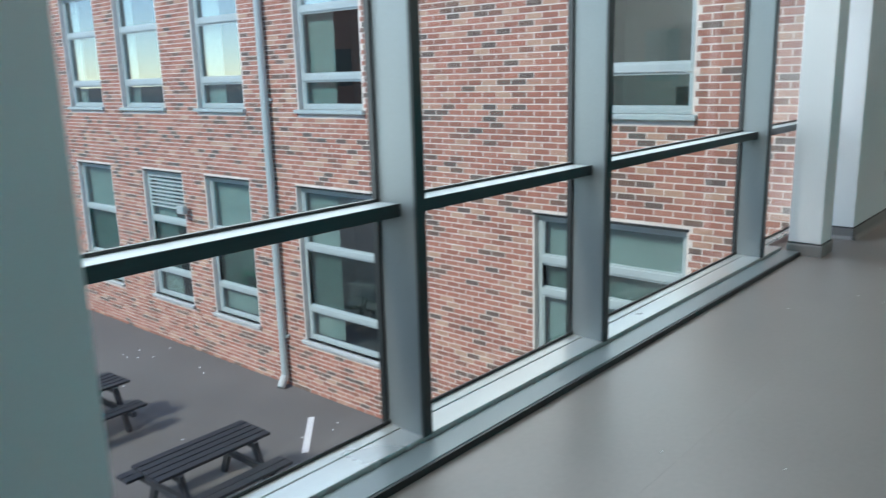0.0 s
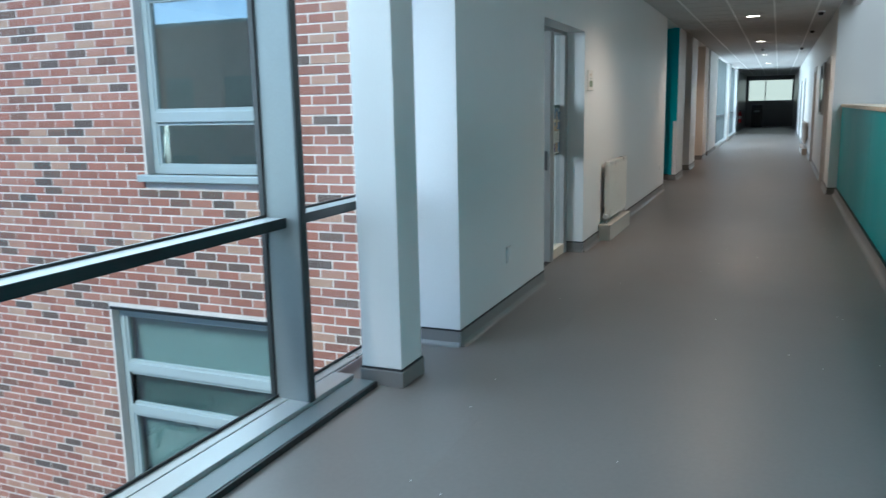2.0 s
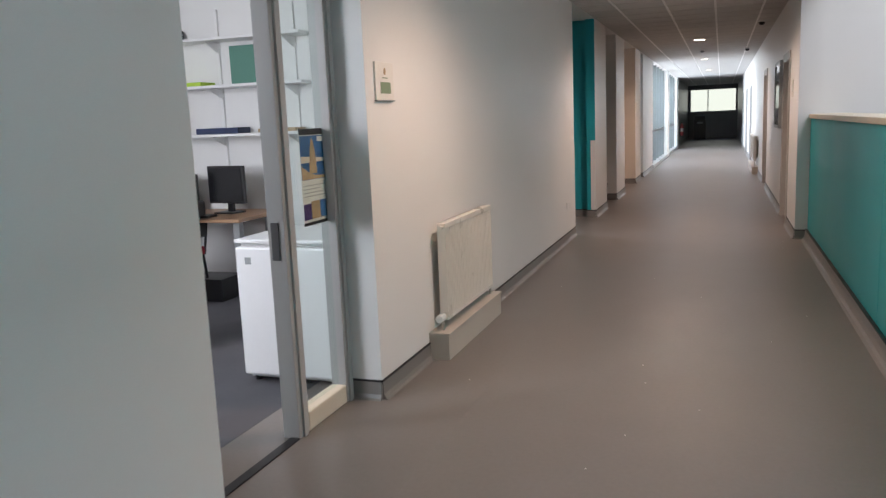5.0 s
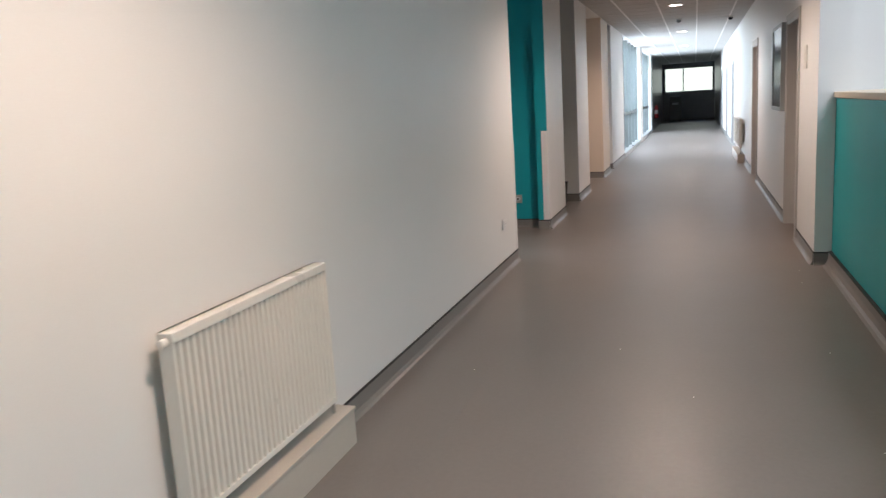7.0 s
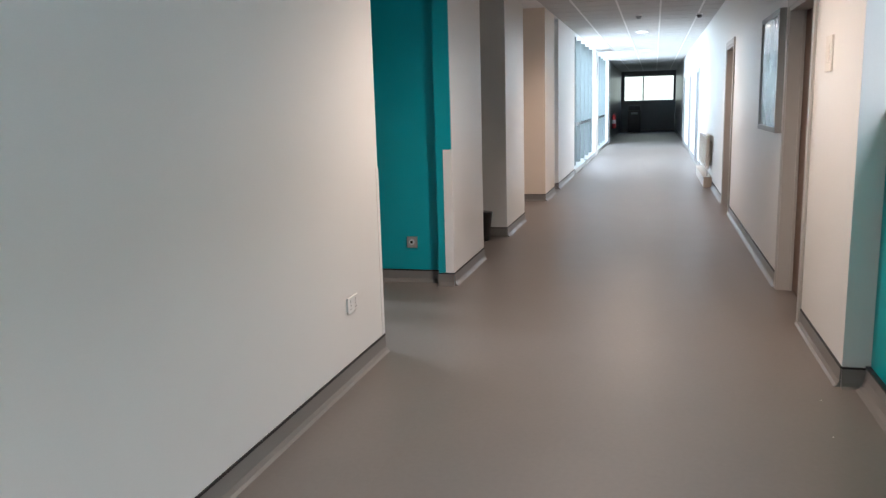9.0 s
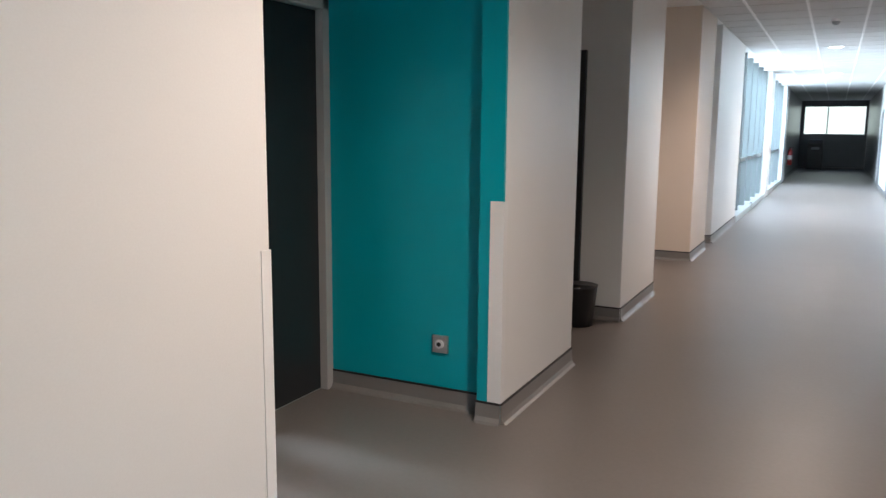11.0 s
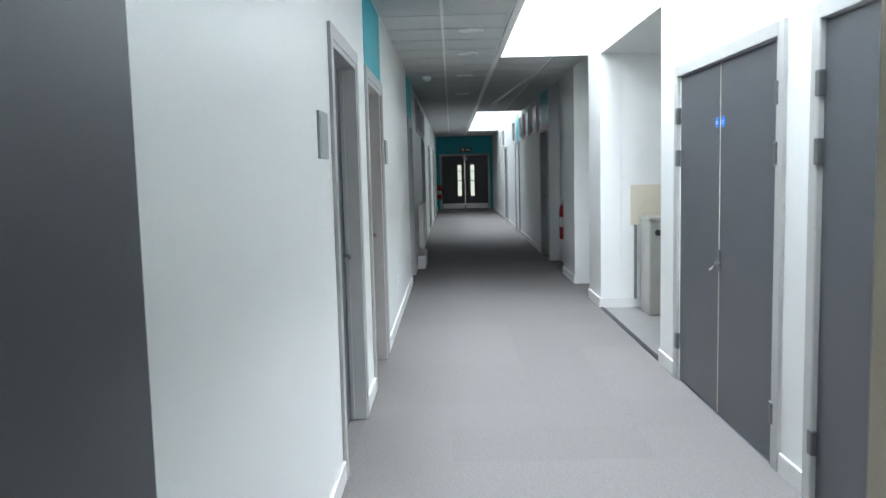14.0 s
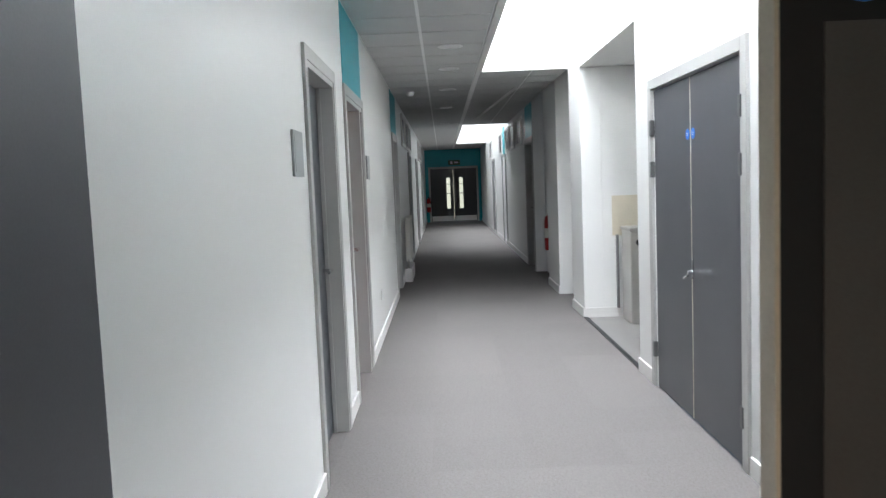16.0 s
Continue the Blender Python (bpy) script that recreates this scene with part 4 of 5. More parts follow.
# ---- radiators ----
def radiator(x, y0, y1, z0, z1, face, box_to, label):
    """Ribbed panel radiator on a wall at x, facing +1 or -1 in x."""
    s = face
    r = thing("radiator", label, "radiator", at=(x, (y0 + y1) / 2, z0))

    def q(a, b, c, d, e, f):
        return (min(x + s * a, x + s * b), max(x + s * a, x + s * b), c, d, e, f)

    part("back_panel", boxes(q(0.05, 0.06, y0, y1, z0, z1)), RADW, r)
    n = int((y1 - y0) / 0.034)
    out = []
    for i in range(n + 1):
        y = y0 + (y1 - y0) * i / n
        out += [(x + s * 0.078, y - 0.01 if i else y), (x + s * 0.1, y - 0.006 if i else y), (x + s * 0.1, y + 0.006 if i < n else y), (x + s * 0.078, y + 0.01 if i < n else y)]
    bm = bmesh.new()
    rows = [[bm.verts.new((u, v, z)) for u, v in out] for z in (z0 + 0.02, z1 - 0.035)]
    for i in range(len(out) - 1):
        bm.faces.new((rows[0][i], rows[0][i + 1], rows[1][i + 1], rows[1][i]))
    part("ribbed_face", bm, RADW, r)
    part("top_grille", boxes(q(0.045, 0.104, y0 - 0.004, y1 + 0.004, z1 - 0.035, z1), bevel=0.004), RADW, r)
    part("bottom_rail", boxes(q(0.05, 0.1, y0, y1, z0, z0 + 0.02)), RADW, r)
    for y in (y0, y1):
        part("side_panel", boxes(q(0.048, 0.101, y - 0.004, y + 0.004, z0, z1 - 0.034)), RADW, r)
    part("bleed_valve", rod([(x + s * 0.075, y0 - 0.03, z1 - 0.03), (x + s * 0.075, y0, z1 - 0.03)], 0.014), RADW, r)
    for y in (y0 - 0.03, y1 + 0.012):
        part("tail_pipe", rod([(x + s * 0.075, y, 0.17), (x + s * 0.075, y, z0 + 0.03), (x + s * 0.075, y + (0.04 if y < y1 else -0.02), z0 + 0.03)], 0.009), STEEL, r)
    part("valve_head", rod([(x + s * 0.075, y0 - 0.11, z0 + 0.03), (x + s * 0.075, y0 - 0.03, z0 + 0.03)], 0.024, 12), WHITEP, r, "white thermostatic valve head")
    for yb in (y0 + 0.15, y1 - 0.18):
        part("wall_bracket", boxes(q(0.0, 0.05, yb, yb + 0.03, z0 + 0.1, z1 - 0.1)), RADW, r)
    b = thing("pipe_boxing", "low painted boxing under the radiator", "pipe boxing", at=(x, (y0 + y1) / 2, 0))
    part("front", boxes(q(0.0, 0.132, y0 - 0.1, box_to, 0, 0.16)), BOXING, b)
    part("lid", boxes(q(0.0, 0.14, y0 - 0.105, box_to + 0.005, 0.16, 0.175), bevel=0.003), BOXING, b)


radiator(XL, 12.5, 13.54, 0.235, 0.86, 1, 13.64, "white ribbed panel radiator on the corridor wall")
radiator(XR, 27.3, 29.6, 0.3, 0.86, -1, 29.7, "white panel radiator further down the corridor")

# ---- small fixtures, first corridor ----
sign = thing("door_sign", "clear acrylic room sign with printed insert", "sign", at=(XL, 11.870, 1.700))
part("plate", boxes((XL, XL + 0.012, 11.760, 12.000, 1.620, 1.820), bevel=0.002), PAPER, sign)
# grey strip modelled as the shadow below the plate
part("bottom_shadow_edge", boxes((XL, XL + 0.016, 11.760, 12.000, 1.614, 1.620)), GREYSIGN, sign)
part("crest", prism([(11.870, 1.755), (11.890, 1.755), (11.895, 1.780), (11.882, 1.792), (11.867, 1.782)], "x", XL + 0.012, XL + 0.0135), TANP, sign)
part("text_panel", boxes((XL + 0.012, XL + 0.0135, 11.820, 11.955, 1.655, 1.715)), GREENINK, sign)
part("text_line", boxes((XL + 0.012, XL + 0.0135, 11.850, 11.915, 1.735, 1.740)), GREENINK, sign)


def rounded_plate(name, label, category, x, y, z, s, w, h, material, axis="x"):
    t = thing(name, label, category, at=(x, y, z))
    d = (min(x, x + s * 0.012), max(x, x + s * 0.012), y - w / 2, y + w / 2, z - h / 2, z + h / 2)
    part("plate", boxes(d, bevel=0.003), material, t)
    part("button", boxes((min(x + s * 0.012, x + s * 0.016), max(x + s * 0.012, x + s * 0.016), y - w * 0.2, y + w * 0.2, z - h * 0.25, z + h * 0.25), bevel=0.001), material, t)
    return t


rounded_plate("wall_socket", "small white blank plate on the corridor wall", "socket", XL, 9.24, 0.42, 1, 0.085, 0.12, WHITEP)
so = thing("wall_socket", "white double socket low on the corridor wall", "socket", at=(XL, 17.22, 0.43))
part("plate", boxes((XL, XL + 0.012, 17.147, 17.293, 0.387, 0.473), bevel=0.003), WHITEP, so)
for y in (17.185, 17.255):
    part("rocker", boxes((XL + 0.012, XL + 0.016, y - 0.008, y + 0.008, 0.44, 0.46), bevel=0.001), WHITEP, so)
    part("pin_holes", boxes((XL + 0.0118, XL + 0.0124, y - 0.003, y + 0.003, 0.424, 0.432), (XL + 0.0118, XL + 0.0124, y - 0.014, y - 0.006, 0.405, 0.409), (XL + 0.0118, XL + 0.0124, y + 0.006, y + 0.014, 0.405, 0.409)), BLACKP, so)
rounded_plate("room_sign", "white room sign beside a door", "sign", XR, 18.3, 1.71, -1, 0.16, 0.2, PAPER)

for y0, y1, zt in ((17.694, 17.732, 1.13), (19.498, 19.54, 1.13)):
    cg = thing("corner_guard", "white plastic corner guard on a wall edge", "corner guard", "corner guards", at=(XL, y0, 0))
    part("face_strip", boxes((XL, XL + 0.003, y0, y1, 0.112, zt)), WHITEP, cg)
    ye = (y1, y1 + 0.004) if y0 < 18 else (y0 - 0.004, y0)
    part("return_strip", boxes((XL - 0.07, XL + 0.003, *ye, 0.112, zt)), WHITEP, cg)

rs = thing("floor_box_socket", "brushed steel key switch on the teal wall", "key switch", at=(-1.19, 19.6, 0.35))
part("plate", boxes((-1.235, -1.145, 19.585, 19.6, 0.3, 0.395), bevel=0.003), STEEL, rs)
part("dial", rod([(-1.19, 19.572, 0.35), (-1.19, 19.586, 0.35)], 0.024, 16), WHITEP, rs, "white round dial")
part("pin", rod([(-1.19, 19.568, 0.35), (-1.19, 19.573, 0.35)], 0.012, 12), BLACKP, rs)

for ly in DOWN_Y:
    dl = thing("downlight", "round recessed ceiling downlight, lit warm", "downlight", "corridor downlights", at=(0.5, ly, CEIL))
    part("trim_ring", lathe([(0.125, 0.0), (0.13, -0.006), (0.115, -0.014), (0.1, -0.01), (0.1, 0.0)], 24), WHITEP, dl, local=True)
    part("diffuser", lathe([(0.099, -0.004), (0.098, -0.009)], 24), LAMPGLOW, dl, local=True)
for x, y in ((0.5, 26.9), (1.5, 17.9), (1.5, 21.5), (1.45, 27.2)):
    sd = thing("ceiling_sensor" if x > 1 else "smoke_detector", "small dark dome sensor on the ceiling" if x > 1 else "round smoke detector on the ceiling", "detector", at=(x, y, CEIL))
    part("base", lathe([(0.05, 0.0), (0.055, -0.02), (0.05, -0.03)], 18), WHITEP, sd, local=True)
    part("dome", lathe([(0.045, -0.03), (0.04, -0.06), (0.02, -0.075)], 18), BLACKP if x > 1 else GREYSIGN, sd, local=True)


def wall_door(name, x, y0, y1, h, s, leaf_m, label, along="x", handle_end=0, sidelight=0.0, depth=0.1):
    """A framed flush door in a wall; along: the axis that it faces; s: the side it faces."""
    d = tagged(new(name), label, "door", kind="structure")

    def q(a, b, c, e, z0, z1):
        lo, hi = sorted((x + s * a, x + s * b))
        return (lo, hi, c, e, z0, z1) if along == "x" else (c, e, lo, hi, z0, z1)

    f = 0.07
    part("architrave", boxes(q(0.0, 0.018, y0 - f, y0, 0, h + f), q(0.0, 0.018, y1, y1 + f, 0, h + f), q(0.0, 0.018, y0, y1, h, h + f), bevel=0.003), FRAMEGREY, d)
    part("lining", boxes(q(-depth - 0.04, 0.012, y0, y0 + 0.03, 0, h), q(-depth - 0.04, 0.012, y1 - 0.03, y1, 0, h), q(-depth - 0.04, 0.012, y0 + 0.03, y1 - 0.03, h - 0.03, h)), FRAMEGREY, d)
    part("stop", boxes(q(-depth + 0.004, -depth + 0.024, y0 + 0.03, y0 + 0.045, 0, h - 0.03), q(-depth + 0.004, -depth + 0.024, y1 - 0.045, y1 - 0.03, 0, h - 0.03)), FRAMEGREY, d)
    a, b = y0 + 0.032, y1 - 0.032
    if sidelight:
        a = a + sidelight
        part("mullion", boxes(q(-depth - 0.04, 0.01, a - 0.06, a - 0.004, 0, h - 0.03)), FRAMEGREY, d)
        g = part("pane", boxes(q(-depth - 0.01, -depth - 0.004, y0 + 0.03, a - 0.06, 0.02, h - 0.03)), GLASS2, d)
    lf = part("leaf", boxes(q(-depth - 0.044, -depth, a, b, 0.006, h - 0.034), bevel=0.002), leaf_m, d)
    ye = b - 0.08 if handle_end else a + 0.08
    dirn = -1 if handle_end else 1
    pts = [(x + s * (-depth), ye, 1.0), (x + s * (-depth + 0.05), ye, 1.0), (x + s * (-depth + 0.05), ye + dirn * 0.12, 1.0)]
    if along == "y":
        pts = [(v, u, w) for u, v, w in pts]
    part("handle", rod(pts, 0.011, 10), CHROME, lf, "chrome lever handle")
    return d


wall_door("door_2", XR, 18.8, 19.75, 2.12, -1, mat("brown_door", (0.16, 0.1, 0.075), 0.45, 0.06, 3, 120, 0.02), "brown timber door in a grey frame")
wall_door("door_3", XR, 24.0, 25.0, 2.15, -1, mat("brown_door_far", (0.16, 0.1, 0.075), 0.45, 0.06, 3, 120, 0.02), "brown timber door in a grey frame")
wall_door("door_4", Y2L, -5.73, -4.83, 2.1, 1, DOORGREY, "dark grey flush door in a pale frame", along="y", handle_end=0, depth=0.085)
wall_door("door_5", Y2L, -7.38, -6.34, 2.1, 1, mat("red_brown_door", (0.2, 0.07, 0.045), 0.45, 0.08, 3, 120, 0.02), "red-brown door with narrow side light", along="y", sidelight=0.16, depth=0.085)
wall_door("door_6", Y2L, -12.2, -11.3, 2.1, 1, DOORGREY, "grey flush door in a pale frame", along="y")
wall_door("door_7", Y2R, -14.6, -13.6, 2.1, -1, DOORDARK, "dark recessed door", along="y")
# made-up door whose dark leaf gives the recess its unlit interior
wall_door("recess_dark_backing", -1.75, 20.76, 21.86, 2.1, 1, DOORDARK, "dark door added for the unlit depth of the recess", depth=0.1)
# added leaf that makes the black strip beside the pier
dl9 = thing("recess_dark_leaf", "charcoal leaf added for the black strip in the recess", "door", at=(-1.95, 21.91, 0))
part("leaf", boxes((-1.74, -1.13, 21.895, 21.938, 0.008, 2.08), bevel=0.002), DOORDARK, dl9)
part("handle", rod([(-1.2, 21.895, 1.0), (-1.2, 21.85, 1.0), (-1.32, 21.85, 1.0)], 0.01), CHROME, dl9, "chrome lever handle")
for yy in (32, 36, 40.5):
    fd = tagged(new("door_10"), "pale flush door in the corridor wall", "door", kind="structure")
    part("architrave", boxes((XR - 0.02, XR, yy, yy + 0.07, 0, 2.15), (XR - 0.02, XR, yy + 0.97, yy + 1.04, 0, 2.15), (XR - 0.02, XR, yy + 0.07, yy + 0.97, 2.08, 2.15)), FRAMEGREY, fd)
    part("leaf", boxes((XR - 0.01, XR, yy + 0.07, yy + 0.97, 0.006, 2.08)), DOORGREY, fd)

# double cupboard doors
def cupboard_pair(name, x0, x1):
    dd = tagged(new(name), "pair of dark grey cupboard doors with pale frame", "double door", kind="structure")
    part("architrave", boxes((x0 - 0.07, x0, Y2R - 0.02, Y2R, 0, 2.13), (x1, x1 + 0.07, Y2R - 0.02, Y2R, 0, 2.13), (x0, x1, Y2R - 0.02, Y2R, 2.06, 2.13), bevel=0.003), FRAMEGREY, dd)
    part("lining", boxes((x0, x0 + 0.008, Y2R - 0.018, Y2R + 0.05, 0, 2.06), (x1 - 0.008, x1, Y2R - 0.018, Y2R + 0.05, 0, 2.06)), FRAMEGREY, dd)
    m = (x0 + x1) / 2 - 0.02
    for a, b, hx in ((x0 + 0.01, m - 0.003, x0 + 0.004), (m + 0.003, x1 - 0.01, x1 - 0.004)):
        lf = part("leaf", boxes((a, b, Y2R + 0.004, Y2R + 0.05, 0.008, 2.05), bevel=0.002), DOORGREY, dd)
        for z in (0.27, 1.52, 1.8):
            part("hinge", boxes((hx - 0.022, hx + 0.022, Y2R - 0.026, Y2R + 0.003, z - 0.055, z + 0.055), bevel=0.006), PLATE, lf, "dull steel butt hinge")
        xm = m - 0.05 if a < m - 0.1 else m + 0.05
        ds = part("fire_sign", rod([(xm, Y2R + 0.001, 1.715), (xm, Y2R + 0.004, 1.715)], 0.032, 20), BLUESIGN, lf, "round blue mandatory sign")
        part("text_bar", boxes((xm - 0.016, xm + 0.016, Y2R - 0.0005, Y2R + 0.001, 1.718, 1.722), (xm - 0.014, xm + 0.014, Y2R - 0.0005, Y2R + 0.001, 1.706, 1.71)), BLUELT, dd)
    part("meeting_strip", boxes((m - 0.003, m + 0.003, Y2R + 0.002, Y2R + 0.02, 0.01, 2.05)), CREAM, dd)
    part("escutcheon", boxes((m + 0.012, m + 0.037, Y2R - 0.004, Y2R + 0.004, 0.86, 0.98), bevel=0.002), CHROME, dd)
    part("thumb_turn", rod([(m + 0.025, Y2R - 0.03, 0.9), (m + 0.025, Y2R + 0.003, 0.9)], 0.012), CHROME, dd)
    part("pull_handle", rod([(m + 0.022, Y2R - 0.03, 0.88), (m - 0.028, Y2R - 0.035, 0.86)], 0.009), CHROME, dd)


cupboard_pair("door_11", -6.45, -4.83)
cupboard_pair("door_8", -4.42, -2.45)

# ---- double doors in the recess ----
dj = tagged(new("door_12"), "pale grey door frame of the recess double doors", "door frame", kind="structure")
part("jamb", boxes((XD - 0.07, XD + 0.07, 19.54, 19.6, 0, 2.16), bevel=0.004), FRAMEGREY, dj)
part("jamb", boxes((XD - 0.07, XD + 0.05, 17.605, 17.66, 0, 2.1), bevel=0.004), FRAMEGREY, dj)
part("head", boxes((XD - 0.07, XD + 0.07, 17.605, 19.598, 2.1, 2.16), bevel=0.004), FRAMEGREY, dj)


def fire_leaf(hinge, turn, width, label, flip, vp0, vp1, paint):
    """A charcoal leaf; local x runs from the hinge to the free edge, local y is the face with the plate when flip is -1."""
    t = thing("fire_door", label, "door", at=(*hinge, 0), turn=turn)
    z0, z1 = 0.44, 1.705
    f = 0.035
    y0, y1 = -0.022, 0.022
    part("leaf", boxes((0, vp0, y0, y1, 0.006, 2.095), (vp1, width - 0.006, y0, y1, 0.006, 2.095), (vp0, vp1, y0, y1, 0.006, z0), (vp0, vp1, y0, y1, z1, 2.095)), paint, t, local=True)
    part("lipping", boxes((width - 0.006, width, y0, y1, 0.006, 2.095)), CREAM, t, "cream timber lipping", local=True)
    for s in (-1, 1):
        ya, yb = sorted((s * 0.022, s * 0.034))
        part("glazing_bead", boxes((vp0, vp0 + f, ya, yb, z0, z1), (vp1 - f, vp1, ya, yb, z0, z1), (vp0 + f, vp1 - f, ya, yb, z0, z0 + f), (vp0 + f, vp1 - f, ya, yb, z1 - f, z1), bevel=0.003), OAK, t, "oak glazing bead", local=True)
    part("bead_lining", boxes((vp0, vp0 + f - 0.004, y0, y1, z0, z1), (vp1 - f + 0.004, vp1, y0, y1, z0, z1), (vp0, vp1, y0, y1, z0, z0 + f - 0.004), (vp0, vp1, y0, y1, z1 - f + 0.004, z1)), CREAM, t, "cream inner lining", local=True)
    g = part("vision_panel", boxes((vp0 + f, vp1 - f, -0.004, 0.004, z0 + f, z1 - f)), GLASS, t, local=True)
    s = flip
    ya, yb = sorted((s * 0.022, s * 0.025))
    part("push_plate", boxes((width - 0.135, width - 0.055, ya, yb, 1.03, 1.65)), PLATE, t, "dull steel push plate", local=True)
    sg = part("fire_sign", rod([(width - 0.1, s * 0.022, 1.705), (width - 0.1, s * 0.0245, 1.705)], 0.035, 22), BLUESIGN, t, "round blue sign", local=True)
    for k in range(3):
        yy = sorted((s * 0.0245, s * 0.0255))
        part("text_bar", boxes((width - 0.122, width - 0.078, *yy, 1.692 + 0.012 * k, 1.697 + 0.012 * k)), BLUELT, sg, local=True)
    lk = part("floor_latch", boxes((width - 0.13, width - 0.07, *sorted((s * 0.022, s * 0.034)), 0.33, 0.42), bevel=0.004), STEEL, t, "steel cylinder lock plate", local=True)
    part("thumb_turn", rod([(width - 0.09, s * 0.034, 0.365), (width - 0.09, s * 0.06, 0.365)], 0.02, 14), CHROME, lk, local=True)
    for z in (0.25, 1.05, 1.85):
        part("hinge", rod([(0.0, -s * 0.0, z - 0.05), (0.0, -s * 0.0, z + 0.05)], 0.012, 8), STEEL, t, local=True)
    return t


fire_leaf((XD, 19.54), -90, 0.935, "closed charcoal fire door with oak-beaded vision panel", 1, 0.54, 0.755, DOORDARK)
fire_leaf((-2.125, 17.723), -4.2, 0.935, "charcoal fire door folded open against the recess wall", 1, 0.54, 0.755, DOORGREY)

# ---- second corridor fixtures ----
for x in (-4.5, -7.75):
    rs2 = thing("room_sign", "grey room sign plate beside a door", "sign", "room signs", at=(x, Y2L, 1.63))
    part("plate", boxes((x - 0.11, x + 0.11, Y2L, Y2L + 0.012, 1.54, 1.74), bevel=0.002), GREYSIGN, rs2)
    part("insert", boxes((x - 0.09, x + 0.09, Y2L + 0.012, Y2L + 0.014, 1.56, 1.72)), GREYSIGN, rs2)
ws = thing("wall_socket", "white socket low on the corridor wall", "socket", at=(-8.6, Y2L, 0.42))
part("plate", boxes((-8.67, -8.53, Y2L, Y2L + 0.012, 0.38, 0.47), bevel=0.003), WHITEP, ws)
part("switch", boxes((-8.65, -8.63, Y2L + 0.012, Y2L + 0.016, 0.42, 0.44)), WHITEP, ws)

# column radiator
cr = thing("radiator", "pale column radiator on the second corridor wall", "radiator", at=(-13.4, Y2L, 0.3))
for i in range(9):
    x = -13.8 + i * 0.1
    part("rib", boxes((x, x + 0.06, Y2L + 0.04, Y2L + 0.12, 0.3, 0.98), bevel=0.012), RADW, cr)
part("manifold", boxes((-13.82, -12.92, Y2L + 0.06, Y2L + 0.1, 0.32, 0.36), (-13.82, -12.92, Y2L + 0.06, Y2L + 0.1, 0.92, 0.96), (-13.5, -13.46, Y2L, Y2L + 0.06, 0.5, 0.54)), RADW, cr)
part("pipe_box", boxes((-13.85, -12.85, Y2L + 0.017, Y2L + 0.13, 0.0, 0.2), bevel=0.004), W2, cr)
part("tail_pipe", rod([(-12.88, Y2L + 0.08, 0.2), (-12.88, Y2L + 0.08, 0.34)], 0.01), STEEL, cr)

# high-level borrowed windows
for side, yy, s in (("left", Y2L, 1), ("right", Y2R, -1)):
    for x in ((-14.2, -15.4, -16.6, -22.5, -23.7, -24.9) if s == 1 else (-15.6, -17.0, -18.2, -20.2, -24.0)):
        hw = tagged(new("window_3"), "small high-level framed borrowed window", "window", kind="structure")
        lo, hi = sorted((yy, yy + s * 0.03))
        part("window_frame", boxes((x - 0.5, x - 0.44, lo, hi, 2.1, 2.62), (x + 0.44, x + 0.5, lo, hi, 2.1, 2.62), (x - 0.44, x + 0.44, lo, hi, 2.1, 2.15), (x - 0.44, x + 0.44, lo, hi, 2.57, 2.62)), W2, hw)
        lo, hi = sorted((yy, yy + s * 0.008))
        part("pane", boxes((x - 0.44, x + 0.44, lo, hi, 2.15, 2.57)), BLACKP, hw, "dark glass")
for x, yy, s in ((-16.3, Y2L, 1), (-20.5, Y2L, 1), (-25, Y2L, 1), (-19.3, Y2R, -1), (-23, Y2R, -1)):
    fd = tagged(new("door_13"), "grey door further along the corridor", "door", kind="structure")
    lo, hi = sorted((yy, yy + s * 0.03))
    part("architrave", boxes((x - 0.5, x - 0.44, lo, hi, 0, 2.08), (x + 0.44, x + 0.5, lo, hi, 0, 2.08), (x - 0.44, x + 0.44, lo, hi, 2.02, 2.08)), FRAMEGREY, fd)
    lo, hi = sorted((yy, yy + s * 0.01))
    part("leaf", boxes((x - 0.44, x + 0.44, lo, hi, 0.01, 2.02)), WHITEP if x == -19.3 else DOORGREY, fd)

# end double doors
ed = tagged(new("door_14"), "dark double doors with lit vision slots and steel kick plates", "double door", kind="structure")
part("frame_surround", boxes((-30.5, -30.44, 17.72, 17.79, 0, 2.06), (-30.5, -30.44, 19.51, 19.58, 0, 2.06), (-30.5, -30.44, 17.79, 19.51, 1.99, 2.06)), FRAMEGREY, ed)
for a, b, v in ((17.79, 18.645, 18.45), (18.655, 19.51, 18.93)):
    lf = part("leaf", boxes((-30.5, -30.46, a, v - 0.07, 0.01, 1.99), (-30.5, -30.46, v + 0.07, b, 0.01, 1.99), (-30.5, -30.46, v - 0.07, v + 0.07, 0.01, 0.5), (-30.5, -30.46, v - 0.07, v + 0.07, 1.65, 1.99)), DOORDARK, ed)
    part("kick_plate", boxes((-30.458, -30.454, a + 0.02, b - 0.02, 0.03, 0.22)), STEEL, lf, "brushed steel kick plate")
    part("vision_panel", boxes((-30.484, -30.478, v - 0.07, v + 0.07, 0.5, 1.65)), GLASS, lf)
    part("glazing_bar", boxes((-30.478, -30.47, v - 0.07, v + 0.07, 1.4, 1.42), (-30.478, -30.47, v - 0.07, v + 0.07, 1.05, 1.08)), BLACKP, lf)
struct("backdrop", boxes((-36, -35.9, 14, 23, -1, 5)), glow("daylight_glow", (1, 0.95, 0.75), 0.28), "bright daylight beyond the end doors", "backdrop")
ex = thing("exit_sign", "dark green emergency exit sign above the doors", "exit sign", at=(-30.45, 18.7, 2.2))
